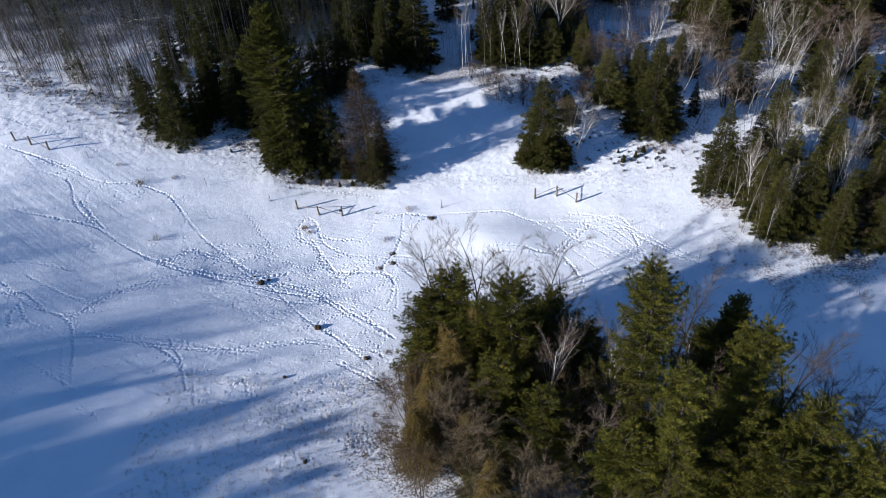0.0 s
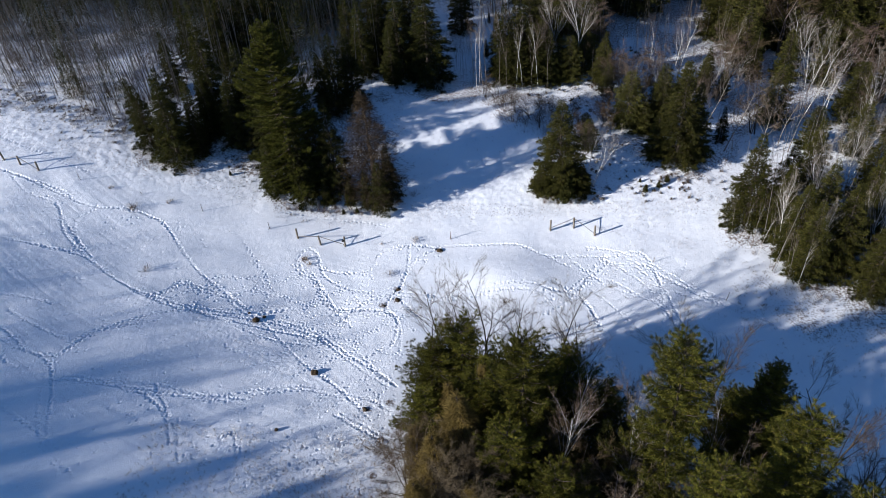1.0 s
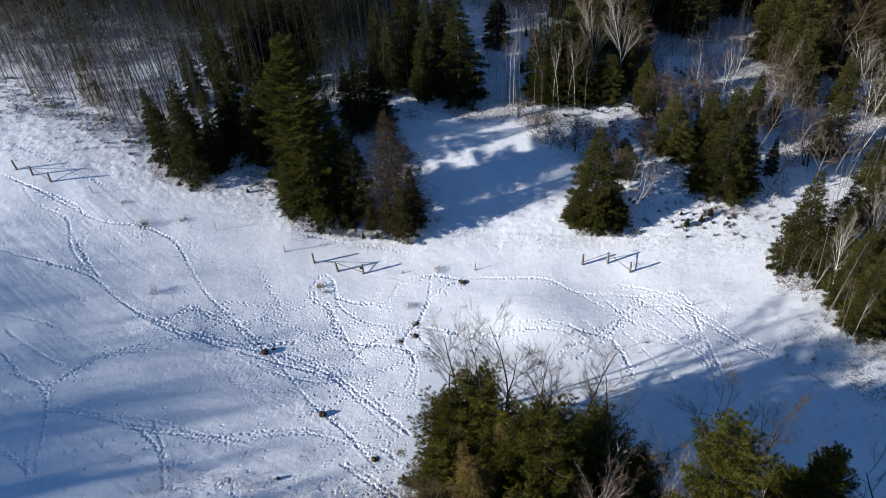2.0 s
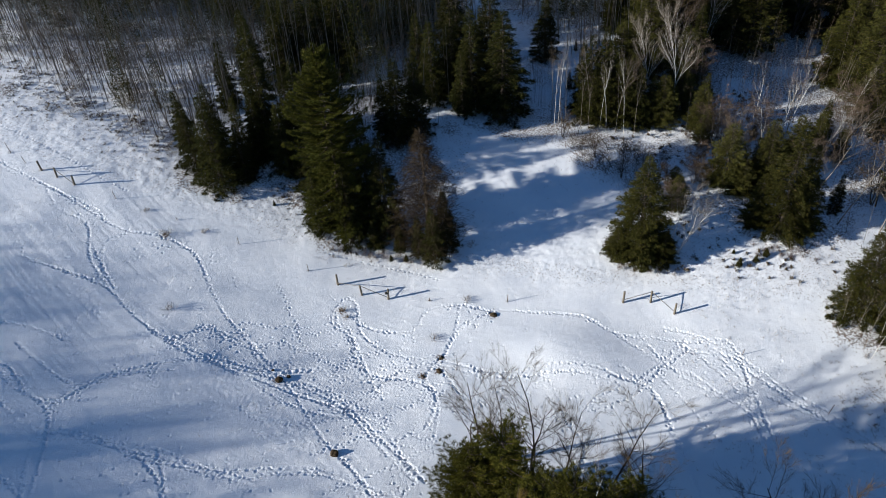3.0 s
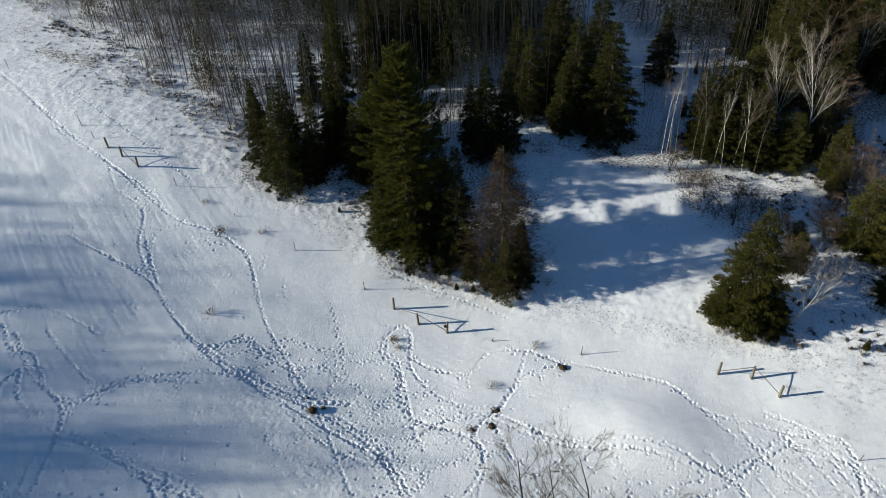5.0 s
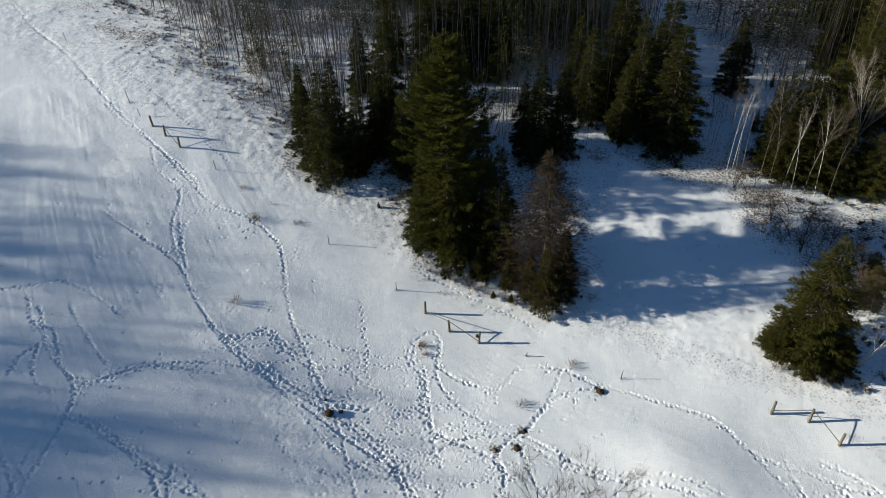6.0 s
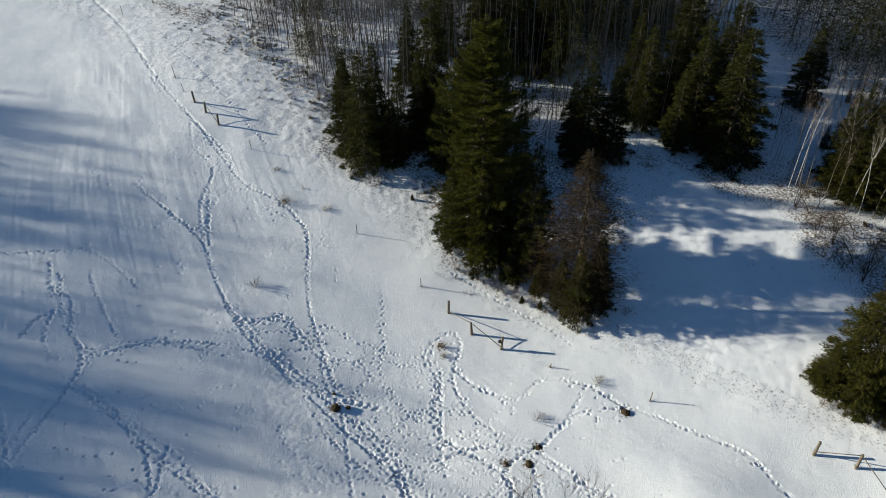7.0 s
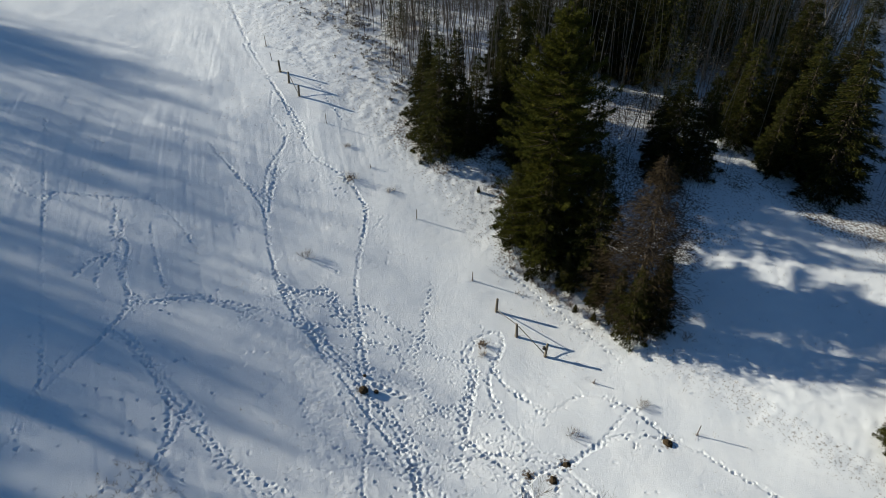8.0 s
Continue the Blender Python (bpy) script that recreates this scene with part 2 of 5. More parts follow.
# hoof trails: lanes, depth, places along the way
TRAILS = {
    "fence_trail": (2, 1.0, [(-74.0, 74.6), (-70.7, 73.2), (-67.3, 71.8), (-61.9, 69.9), (-56.4, 67.2), (-50.8, 64.7), (-45.6, 63.0), (-40.1, 60.9), (-36.3, 59.5), (-33.4, 59.7), (-30.1, 58.6), (-27.9, 55.9), (-25.5, 53.4), (-22.7, 51.2), (-20.2, 49.5)]),
    "fence_trail_low": (1, 0.6, [(-52.2, 65.0), (-48.9, 63.7), (-44.7, 62.4), (-41.2, 61.5), (-37.9, 59.7)]),
    "west_drop": (1, 0.75, [(-45.2, 62.4), (-42.9, 60.4), (-39.8, 59.2), (-38.0, 56.3), (-35.8, 54.2), (-32.8, 51.9), (-29.1, 50.1), (-25.4, 48.9), (-21.9, 47.8), (-18.3, 46.2), (-15.1, 45.9), (-12.0, 46.1), (-10.0, 44.5)]),
    "west_link": (1, 0.9, [(-36.3, 59.5), (-37.4, 57.3), (-35.8, 54.2)]),
    "loop_in": (3, 1.0, [(-17.4, 56.0), (-16.9, 54.5), (-15.6, 53.9), (-14.2, 51.2), (-12.7, 49.7)]),
    "loop_out": (2, 1.0, [(-17.4, 56.0), (-16.7, 57.3), (-15.7, 56.6), (-14.8, 54.1), (-12.6, 52.8), (-10.1, 52.5), (-8.2, 53.1)]),
    "bend": (2, 1.0, [(-15.1, 55.1), (-13.2, 54.7), (-10.8, 55.1), (-9.9, 57.3), (-7.3, 58.3), (-4.6, 57.9)]),
    "mid_a": (2, 1.0, [(-4.6, 57.9), (-6.8, 56.1), (-7.6, 54.3), (-8.1, 52.6), (-9.8, 51.6), (-11.8, 50.0), (-12.9, 48.6)]),
    "mid_b": (2, 1.0, [(-7.3, 58.3), (-7.5, 55.3), (-8.1, 52.9), (-9.0, 50.6), (-7.8, 48.4), (-7.4, 45.4)]),
    "mound_rim": (2, 1.0, [(-4.7, 58.2), (0.6, 58.8), (3.1, 58.5), (5.1, 57.3), (8.6, 57.3), (10.8, 57.2), (13.8, 57.6), (15.0, 55.1)]),
    "mound_east": (1, 0.9, [(5.1, 57.3), (6.3, 56.3), (9.0, 54.7), (10.8, 54.4), (13.1, 52.5)]),
    "east_out": (2, 0.9, [(9.0, 58.4), (11.9, 57.8), (14.8, 56.3), (17.9, 53.5)]),
    "mound_front": (3, 1.0, [(10.5, 56.9), (8.6, 54.6), (6.5, 52.7), (3.5, 53.1), (0.9, 52.9), (-3.5, 51.6), (-8.0, 52.2)]),
    "south_a": (1, 0.9, [(6.5, 52.7), (7.5, 51.7), (8.6, 49.9)]),
    "south_b": (2, 0.8, [(-3.6, 50.1), (-1.6, 49.0), (2.0, 49.4), (5.4, 51.9)]),
    "west_rise": (2, 0.9, [(-33.2, 41.8), (-32.6, 44.1), (-30.1, 46.4), (-26.0, 48.5), (-22.4, 48.1), (-18.7, 47.3), (-15.5, 46.9), (-12.8, 46.7)]),
    "shade_a": (2, 0.78, [(-39.8, 44.6), (-36.3, 43.3), (-33.2, 41.8), (-31.8, 39.2), (-29.8, 34.3), (-27.3, 32.0)]),
    "shade_b": (1, 0.65, [(-53.0, 46.9), (-47.5, 44.1), (-42.4, 41.2), (-37.1, 38.3), (-33.1, 36.4), (-29.1, 34.0)]),
    "shade_c": (3, 0.65, [(-32.6, 39.7), (-29.2, 40.4), (-26.1, 39.8), (-21.8, 39.7), (-18.0, 39.4)]),
    "shade_d": (1, 1.05, [(-26.1, 39.8), (-23.7, 38.0), (-22.2, 35.3)]),
    "shade_e": (1, 1.05, [(-38.3, 46.6), (-34.6, 44.6), (-32.9, 44.1)]),
    "descent": (2, 0.9, [(-43.1, 54.6), (-38.8, 54.0), (-34.9, 53.4), (-31.8, 51.4), (-28.6, 49.7), (-25.2, 48.7), (-21.3, 48.0), (-18.2, 47.3), (-15.3, 46.6), (-13.0, 46.0)]),
    "spur": (1, 0.8, [(-39.9, 59.4), (-36.8, 55.5), (-34.3, 53.2)]),
    "trample_w": (3, 0.9, [(-28.6, 49.7), (-27.2, 50.7), (-26.6, 51.8), (-24.3, 51.2), (-22.3, 50.8)]),
    "trample_v": (2, 0.9, [(-22.3, 50.8), (-20.8, 51.8), (-18.4, 51.3), (-16.9, 51.1)]),
    "knot": (3, 1.0, [(-22.3, 50.8), (-21.1, 49.6), (-19.9, 49.0), (-19.0, 49.4), (-17.5, 49.8)]),
    "low_a": (2, 0.92, [(-40.1, 45.4), (-36.4, 42.9), (-33.1, 42.3), (-31.1, 45.3), (-27.0, 47.3)]),
    "low_b": (3, 0.65, [(-31.5, 40.5), (-24.9, 40.2), (-20.4, 39.6), (-14.4, 41.0), (-9.8, 40.1), (-7.5, 38.9)]),
    "low_c": (3, 1.23, [(-25.1, 49.1), (-18.6, 48.4), (-14.5, 47.1), (-11.2, 44.3), (-7.7, 41.6)]),
    "low_d": (2, 1.18, [(-19.1, 48.3), (-14.9, 44.1), (-11.8, 41.4), (-8.8, 38.3)]),
    "low_e": (2, 1.23, [(-15.3, 53.3), (-12.8, 49.5), (-11.6, 48.0)]),
    "low_f": (2, 1.23, [(-12.9, 50.3), (-8.2, 49.6), (-8.0, 45.8), (-9.8, 44.3), (-7.2, 41.6)]),
    "low_g": (1, 0.4, [(-32.9, 39.8), (-30.7, 35.2), (-28.3, 32.2)]),
    "low_h": (2, 0.48, [(-22.8, 38.8), (-20.9, 33.6)]),
    "low_i": (1, 0.78, [(-25.0, 40.5), (-22.6, 36.9)]),
    "low_j": (3, 0.78, [(-19.3, 35.4), (-18.3, 36.6), (-17.5, 34.9)]),
    "low_k": (3, 1.05, [(-11.4, 38.8), (-8.7, 37.1), (-7.3, 36.0)]),
    "east_t": (2, 0.9, [(11.3, 57.7), (14.3, 55.8), (17.5, 53.5), (20.6, 51.2), (23.1, 49.0)]),
    "east_u": (2, 0.9, [(13.2, 56.2), (14.5, 54.3), (14.6, 52.0), (15.9, 50.5)]),
    "fox_line": (0, 0.45, [(-65.9, 74.9), (-57.2, 70.9), (-51.0, 68.8), (-47.0, 67.3), (-41.4, 65.0), (-38.2, 63.9)]),
    "east_v": (2, 0.9, [(15.4, 54.7), (18.5, 52.7), (21.4, 50.6)]),
    "east_w": (1, 0.9, [(10.4, 57.0), (12.4, 55.4), (14.1, 53.0), (14.9, 50.7), (15.7, 48.2)]),
    "east_x": (1, 0.8, [(7.5, 56.4), (9.5, 54.3), (11.8, 52.8), (14.3, 51.5), (15.4, 49.0)]),
    "south_c": (1, 0.9, [(5.5, 54.0), (7.1, 52.8), (8.6, 51.2), (9.0, 49.0), (9.7, 47.4)]),
    "south_d": (1, 0.8, [(0.0, 47.5), (2.0, 49.3), (4.3, 50.3), (6.7, 52.0), (8.3, 54.0), (9.6, 56.3)]),
    "south_e": (1, 0.8, [(-7.9, 51.3), (-5.5, 49.0), (-2.3, 48.9), (0.2, 48.0)]),
    "south_f": (1, 0.8, [(8.9, 53.2), (11.5, 50.0), (12.8, 48.1)]),
    "shade_f": (1, 0.85, [(-49.2, 41.9), (-45.7, 42.0), (-44.7, 43.8), (-42.2, 46.1), (-40.8, 47.8), (-39.0, 48.3), (-35.6, 47.9)]),
    "shade_g": (1, 0.85, [(-37.3, 40.5), (-37.9, 42.0), (-37.6, 43.3), (-36.4, 41.6), (-35.2, 40.8)]),
    "shade_h": (1, 0.85, [(-41.6, 45.9), (-39.6, 44.7), (-37.8, 44.6), (-35.9, 43.2)]),
    "east_a": (2, 0.9, [(4.9, 53.1), (8.0, 52.3), (9.4, 48.1), (10.4, 43.9)]),
    "east_b": (1, 0.9, [(10.8, 56.4), (14.6, 56.0), (14.7, 51.0), (12.6, 44.3)]),
    "east_c": (2, 0.9, [(17.9, 53.9), (21.0, 51.9), (23.4, 49.5), (25.4, 47.6)]),
    "east_d": (2, 0.9, [(14.3, 57.0), (15.1, 53.5), (16.2, 48.4), (17.7, 45.2)]),
    "east_e": (1, 0.9, [(16.2, 53.1), (20.4, 50.9), (21.2, 47.8)]),
    "south_g": (1, 0.9, [(1.5, 48.7), (3.1, 46.5), (2.8, 44.2)]),
    "fox": (0, 0.45, [(-19.7, 61.7), (-16.1, 61.5), (-12.3, 61.2), (-9.5, 60.8)]),
}

# trampled patches: centre, size, prints
PATCHES = [(-19.3, 48.6, 1.6, 45), (-21.5, 51.0, 1.6, 30), (-10.5, 50.6, 3.0, 110), (-14.5, 49.0, 2.6, 70), (-9.0, 40.0, 2.6, 80), (-10.5, 36.0, 2.6, 90),
           (-8.8, 31.0, 1.6, 80), (-13.5, 33.0, 4.0, 130), (-24.0, 50.5, 1.8, 34), (-17.0, 54.5, 1.6, 36), (-12.5, 45.5, 3.0, 70), (11.5, 56.5, 1.8, 40),
           (-33.2, 58.8, 0.9, 18), (-40.5, 60.6, 1.2, 22), (-18.5, 36.0, 4.5, 110), (-27.0, 38.0, 6.0, 90), (15.0, 54.0, 2.5, 40), (10.3, 54.2, 2.6, 50), (2.4, 49.6, 3.2, 50), (-2.5, 50.0, 3.0, 40), (-5.3, 57.0, 1.0, 22), (-3.0, 48.0, 4.0, 60)]


def glide(points, step):
    """Evenly spaced places along a smooth line through the points."""
    p = [Vector(q) for q in points]
    p = [2 * p[0] - p[1], *p, 2 * p[-1] - p[-2]]
    out, left = [], 0.0
    for a, b, c, d in zip(p, p[1:], p[2:], p[3:]):
        k = max(2, int((c - b).length / 0.05))
        last = b
        for i in range(1, k + 1):
            t = i / k
            q = 0.5 * (2 * b + (c - a) * t + (2 * a - 5 * b + 4 * c - d) * t * t + (3 * b - a - 3 * c + d) * t ** 3)
            left -= (q - last).length
            if left <= 0:
                out.append((q, (q - last).normalized()))
                left = step
            last = q
    return out


def prints():
    """Hoof prints: x, y, heading, size, depth."""
    r = random.Random(3)
    out = []
    for lanes, strength, pts in TRAILS.values():
        if lanes == 0:
            for q, d in glide(pts, 0.36):
                out.append((q.x + r.gauss(0, 0.05), q.y + r.gauss(0, 0.05), d, 0.055, 0.05))
            continue
        files = (lanes + 1) // 2 if lanes < 3 else 2
        for lane in range(files):
            off = (lane - (files - 1) / 2) * 0.42 + r.uniform(-0.04, 0.04)
            ph, side = r.uniform(0, 6), 1
            for k, (q, d) in enumerate(glide(pts, 0.20 + 0.02 * lane)):
                side = -side
                wander = 0.10 * math.sin(k * 0.05 + ph) + 0.05 * math.sin(k * 0.17 + 2 * ph)
                o = off + side * 0.07 + r.gauss(0, 0.035) + wander
                x, y = q.x - d.y * o, q.y + d.x * o
                worn = strength * (0.8 + 0.35 * math.sin(k * 0.11 + 3 * ph))
                if k % 2 == 0:      # the shallow trough that the prints lie in
                    out.append((q.x - d.y * (off + wander), q.y + d.x * (off + wander), d, 0.13, worn * 0.022))
                if r.random() < 0.08:
                    continue
                e = (d + Vector((r.gauss(0, 0.6), r.gauss(0, 0.6)))).normalized()
                out.append((x + r.gauss(0, 0.045), y + r.gauss(0, 0.045), e, r.uniform(0.034, 0.066), worn * r.uniform(0.024, 0.095)))
                if lanes >= 2 and r.random() < 0.20:
                    out.append((x + r.gauss(0, 0.17), y + r.gauss(0, 0.17), e, r.uniform(0.04, 0.06), worn * r.uniform(0.04, 0.085)))
    for x, y, s, k in PATCHES:
        for _ in range(int(k * 0.65)):
            t = r.uniform(0, 6.28)
            out.append((r.gauss(x, s * 0.55), r.gauss(y, s * 0.55), Vector((math.cos(t), math.sin(t))), r.uniform(0.036, 0.056), r.uniform(0.03, 0.075)))
    # single animals wandering about the trampled middle
    for _ in range(36):
        x, y, t = r.gauss(-10, 5.5), r.gauss(48.5, 3.6), r.uniform(0, 6.28)
        bend = r.gauss(0, 0.05)
        deep = r.uniform(0.02, 0.055)
        for k in range(r.randint(12, 44)):
            t += bend + r.gauss(0, 0.09)
            x, y = x + 0.24 * math.cos(t), y + 0.24 * math.sin(t)
            if y > 57.5 - 0.25 * min(x + 18, 0):
                break
            o = (0.08 if k % 2 else -0.08) + r.gauss(0, 0.03)
            out.append((x - math.sin(t) * o, y + math.cos(t) * o, Vector((math.cos(t), math.sin(t))), r.uniform(0.034, 0.060), deep * r.uniform(0.6, 1.3)))
    # old, half-filled prints all over the paddock
    for _ in range(330):
        t, x, y = r.uniform(0, 6.28), r.uniform(-57, 19), r.uniform(28, 59)
        if y > 57 - 0.25 * min(x + 18, 0):
            continue
        for j in range(r.randint(1, 4)):
            out.append((x + 0.42 * j * math.cos(t) + r.gauss(0, 0.06), y + 0.42 * j * math.sin(t) + r.gauss(0, 0.06), Vector((math.cos(t), math.sin(t))), r.uniform(0.045, 0.078), r.uniform(0.008, 0.03)))
    return out


def off_path(x, y):
    """Distance from the middle of the snowy track that leaves the clearing."""
    return np.abs(x + 3.0 + 0.68 * (y - 94) * (y > 94)) if np.ndim(x) == 0 else np.abs(x + 3.0 + 0.68 * np.maximum(y - 94, 0))


# stands of trees whose floor shows litter: centre and half sizes; deep in the woods, behind the pine and on the track
# it also stands in for shade
WOODS = [(-50, 92, 42, 17, 0.9), (-31, 69, 5, 4, 0.9), (-17, 64.5, 5, 3, 1.1), (-8.5, 83, 5, 3.5, 0.8), (10, 90, 12, 8, 1.3), (20, 74, 8, 8, 0.8), (36, 62, 13, 11, 1.4),
         (9, 29, 15, 9, 1.2), (31, 50.5, 8, 3.2, 0.75), (40, 84, 24, 11, 1.25), (-45, 114, 60, 21, 1.8), (-41, 93, 14, 7, 1.7), (40, 112, 60, 20, 1.8), (-4, 128, 90, 18, 1.8), (7.5, 66.5, 3, 2.5, 1.3), (-8, 92, 4, 7, 1.2), (-18, 77, 9, 8, 1.5), (-23, 72, 6, 6, 1.5), (-4, 83.5, 6, 4, 1.2), (-3, 90, 5, 7, 1.1), (5, 78.5, 6, 3.5, 1.2), (9, 74, 3.5, 4, 1.2), (5, 80, 7, 3, 0.7), (-6, 88, 9, 8, 0.8), (7, 76, 6, 3, 0.6), (-13, 31, 6, 5, 0.42), (-8, 34, 2.5, 8, 0.75)]


def ground():
    xs = np.concatenate([np.linspace(-900, -130, 9)[:-1], np.linspace(-130, -76, 20)[:-1], np.arange(-76, -58.05, 0.12), np.arange(-58, 26, 0.07), np.arange(26, 33.9, 0.30), np.linspace(34, 60, 30), np.linspace(60, 130, 14)[1:], np.linspace(130, 900, 9)[1:]])
    ys = np.concatenate([np.linspace(-700, -40, 9)[:-1], np.linspace(-40, 27, 16)[:-1], np.arange(27, 30.9, 0.12), np.arange(31, 66, 0.07), np.arange(66.05, 75, 0.12), np.arange(75, 85.9, 0.19), np.linspace(86, 100, 30), np.linspace(100, 160, 20)[1:], np.linspace(160, 1200, 10)[1:]])
    gx, gy = np.meshgrid(xs, ys, indexing="ij")
    gz = land(gx, gy)
    near = np.clip((gx + 78) / 3, 0, 1) * np.clip((62 - gx) / 3, 0, 1) * np.clip((gy - 26) / 2, 0, 1) * np.clip((102 - gy) / 4, 0, 1)
    fine = near * np.clip((75 - gy) / 2, 0, 1) * np.clip((27 - gx) / 2, 0, 1)
    gz += 0.16 * wave(gx, gy, 16.0) + near * (0.13 * wave(gx, gy, 7.0) + 0.045 * wave(gx, gy, 2.6)) + fine * (0.010 * wave(gx, gy, 0.8) + 0.004 * wave(gx, gy, 0.33))
    # faint swathes of the mown field under the snow
    bend = np.clip(gx, -52, 5) + 20
    across = 0.9 * (gy - 0.008 * bend * bend + 0.38 * bend + 0.89 * np.minimum(gx + 52, 0)) + 0.5 * wave(gx, gy, 14.0)
    along = 1.1 * gx
    field = np.clip((gy - 30) / 6, 0, 1) * np.clip((gx + 66) / 8, 0, 1) * np.clip((21 - gx) / 4, 0, 1) * np.clip(0.65 + 0.7 * wave(gx, gy, 9.0), 0.15, 1) * np.where(gx > -14, np.clip(1 - (gx + 14) / 10, 0.35, 1), 1) * np.clip((62 - gy - 0.45 * np.minimum(gx + 15, 0)) / 3, 0, 1)
    gz += field * (0.030 * wave(across * 9, along, 14.0) + 0.008 * wave(across * 15 + 50, along, 9.0) + 0.005 * wave(across * 16, along + 30, 4.0) + 0.007 * wave(across * 9, along + 70, 2.0))
    # old wheel ruts that cross the slope, broken up by hooves lower down
    off = 0.88 * (gy - np.interp(gx, (-62.8, -50.4, -39.7, -30.0, -22.8, -17.5, -14.9, -9.0), (66.0, 61.0, 55.5, 50.5, 47.1, 44.1, 42.9, 39.0))) + 0.25 * wave(gx, gy, 6.0)
    along_rut = np.clip((gx + 64) / 6, 0, 1) * np.clip((-9 - gx) / 4, 0, 1)
    band = along_rut * np.exp(-(off / 1.5) ** 2)
    gz += along_rut * (-0.009 * np.exp(-((np.abs(off) - 0.85) / 0.30) ** 2) + 0.007 * np.exp(-((np.abs(off) - 1.45) / 0.35) ** 2)) + 0.02 * band
    gz += band * np.clip((gx + 34) / 8, 0.15, 1) * (0.012 * wave(gx, gy, 0.19) + 0.003 * wave(gx, gy, 0.45))
    # rougher tussocks under the snow beyond the fence and on the banks
    line = 60.2 - 0.12 * (gx + 15) * (gx < -15) + 0.03 * (gx + 15) * (gx >= -15)
    rough = np.clip((gy - line) / 3.0, 0, 1) + np.clip((36 - gy) / 6.0, 0, 0.6) * (gx > -22)
    gz += np.where(gx > -12, 0.5, 0.6) * rough * near * (0.026 * wave(gx, gy, 0.40) + np.where(gx > -12, 0.008, 0.05) * np.maximum(wave(gx, gy, 0.75), -0.2) + 0.016 * wave(gx, gy, 0.27))
    ragged = 1.0 + 0.6 * wave(gx, gy, 0.13)
    for px, py, d, s, depth in prints():
        if not -75.6 < px < 25.6:
            continue
        if py < 31 or py > 66 or px < -58:
            s = s * 1.2
        a, b = np.searchsorted(xs, (px - 0.45, px + 0.45))
        c, e = np.searchsorted(ys, (py - 0.45, py + 0.45))
        dx, dy = gx[a:b, c:e] - px, gy[a:b, c:e] - py
        q = ((dx * d.x + dy * d.y) / 1.6) ** 2 + (dy * d.x - dx * d.y) ** 2
        q = q / (s * s) * ragged[a:b, c:e]
        ahead = np.clip((dx * d.x + dy * d.y) / s, -1, 2)
        gz[a:b, c:e] += depth * (-1.2 * np.exp(-q * q * 0.8) + 0.20 * (1 + ahead * 0.6) * np.exp(-((np.sqrt(q) - 1.6) ** 2) * 4))
    litter_shade = np.zeros_like(gz)
    for x, y, a, b, k in WOODS:
        d = np.sqrt(((gx - x) / a) ** 2 + ((gy - y) / b) ** 2) + 0.22 * wave(gx, gy, 3.0)
        litter_shade = np.maximum(litter_shade, k * np.clip(1.0 - (d - 0.8) / 0.45, 0, 1))
    litter_shade = litter_shade * np.clip(0.85 + 0.7 * wave(gx, gy, 2.6), 0.15, 1.4)
    litter_shade = np.maximum(np.minimum(litter_shade * 0.62, 0.66), 0.33 * np.clip((gy - line) / 2.0, 0, 1) * ((gx < -9) | (gx > 9) | (gy < 64)))
    # the near end of the track keeps most of it, painting in the shade there
    litter_shade = litter_shade * np.where(gy > 84, np.clip((off_path(gx, gy) + 1.3 * wave(gx, gy, 3.0) - 0.7) / 2.0, np.where(gy < 96, 0.8, 0.45), 1), 1)
    for x, y in DIRTY:
        litter_shade = np.maximum(litter_shade, 0.9 * np.exp(-((gx - x) ** 2 + (gy - y) ** 2) / 0.25))
    nx, ny = len(xs), len(ys)
    me = bpy.data.meshes.new("ground")
    me.vertices.add(nx * ny)
    me.vertices.foreach_set("co", np.stack([gx, gy, gz], -1).ravel().astype(np.float32))
    i = (np.arange(nx - 1)[:, None] * ny + np.arange(ny - 1)[None]).ravel()
    quads = np.stack([i, i + ny, i + ny + 1, i + 1], -1).ravel().astype(np.int32)
    me.loops.add(len(quads))
    me.loops.foreach_set("vertex_index", quads)
    me.polygons.add(len(quads) // 4)
    me.polygons.foreach_set("loop_start", np.arange(0, len(quads), 4, dtype=np.int32))
    me.polygons.foreach_set("use_smooth", np.ones(len(quads) // 4, bool))
    # holds real litter and the shade painted onto the wood floors
    a = me.attributes.new("litter", "FLOAT", "POINT")
    a.data.foreach_set("value", litter_shade.ravel().astype(np.float32))
    me.update()
    me.validate()
    me.materials.append(SNOW)
    tagged(new("ground", me), "snow-covered hillside paddock crossed by hoof tracks", "ground", kind="structure")


DIRTY = [(-19.5, 48.2), (-8.1, 52.7), (-8.05, 51.4), (-9.2, 50.7), (-4.6, 57.7), (-33.1, 60.0), (-16.8, 56.0), (-9.3, 39.2), (-7.6, 39.9), (-8.0, 36.5), (-8.2, 33.5), (-8.6, 30.0)]
ground()


# ---- mesh helpers ----
def mesh_of(name, verts, faces, mat, smooth=False):
    me = bpy.data.meshes.new(name)
    me.from_pydata(verts, [], faces)
    me.materials.append(mat)
    if smooth:
        me.polygons.foreach_set("use_smooth", [True] * len(me.polygons))
    return me


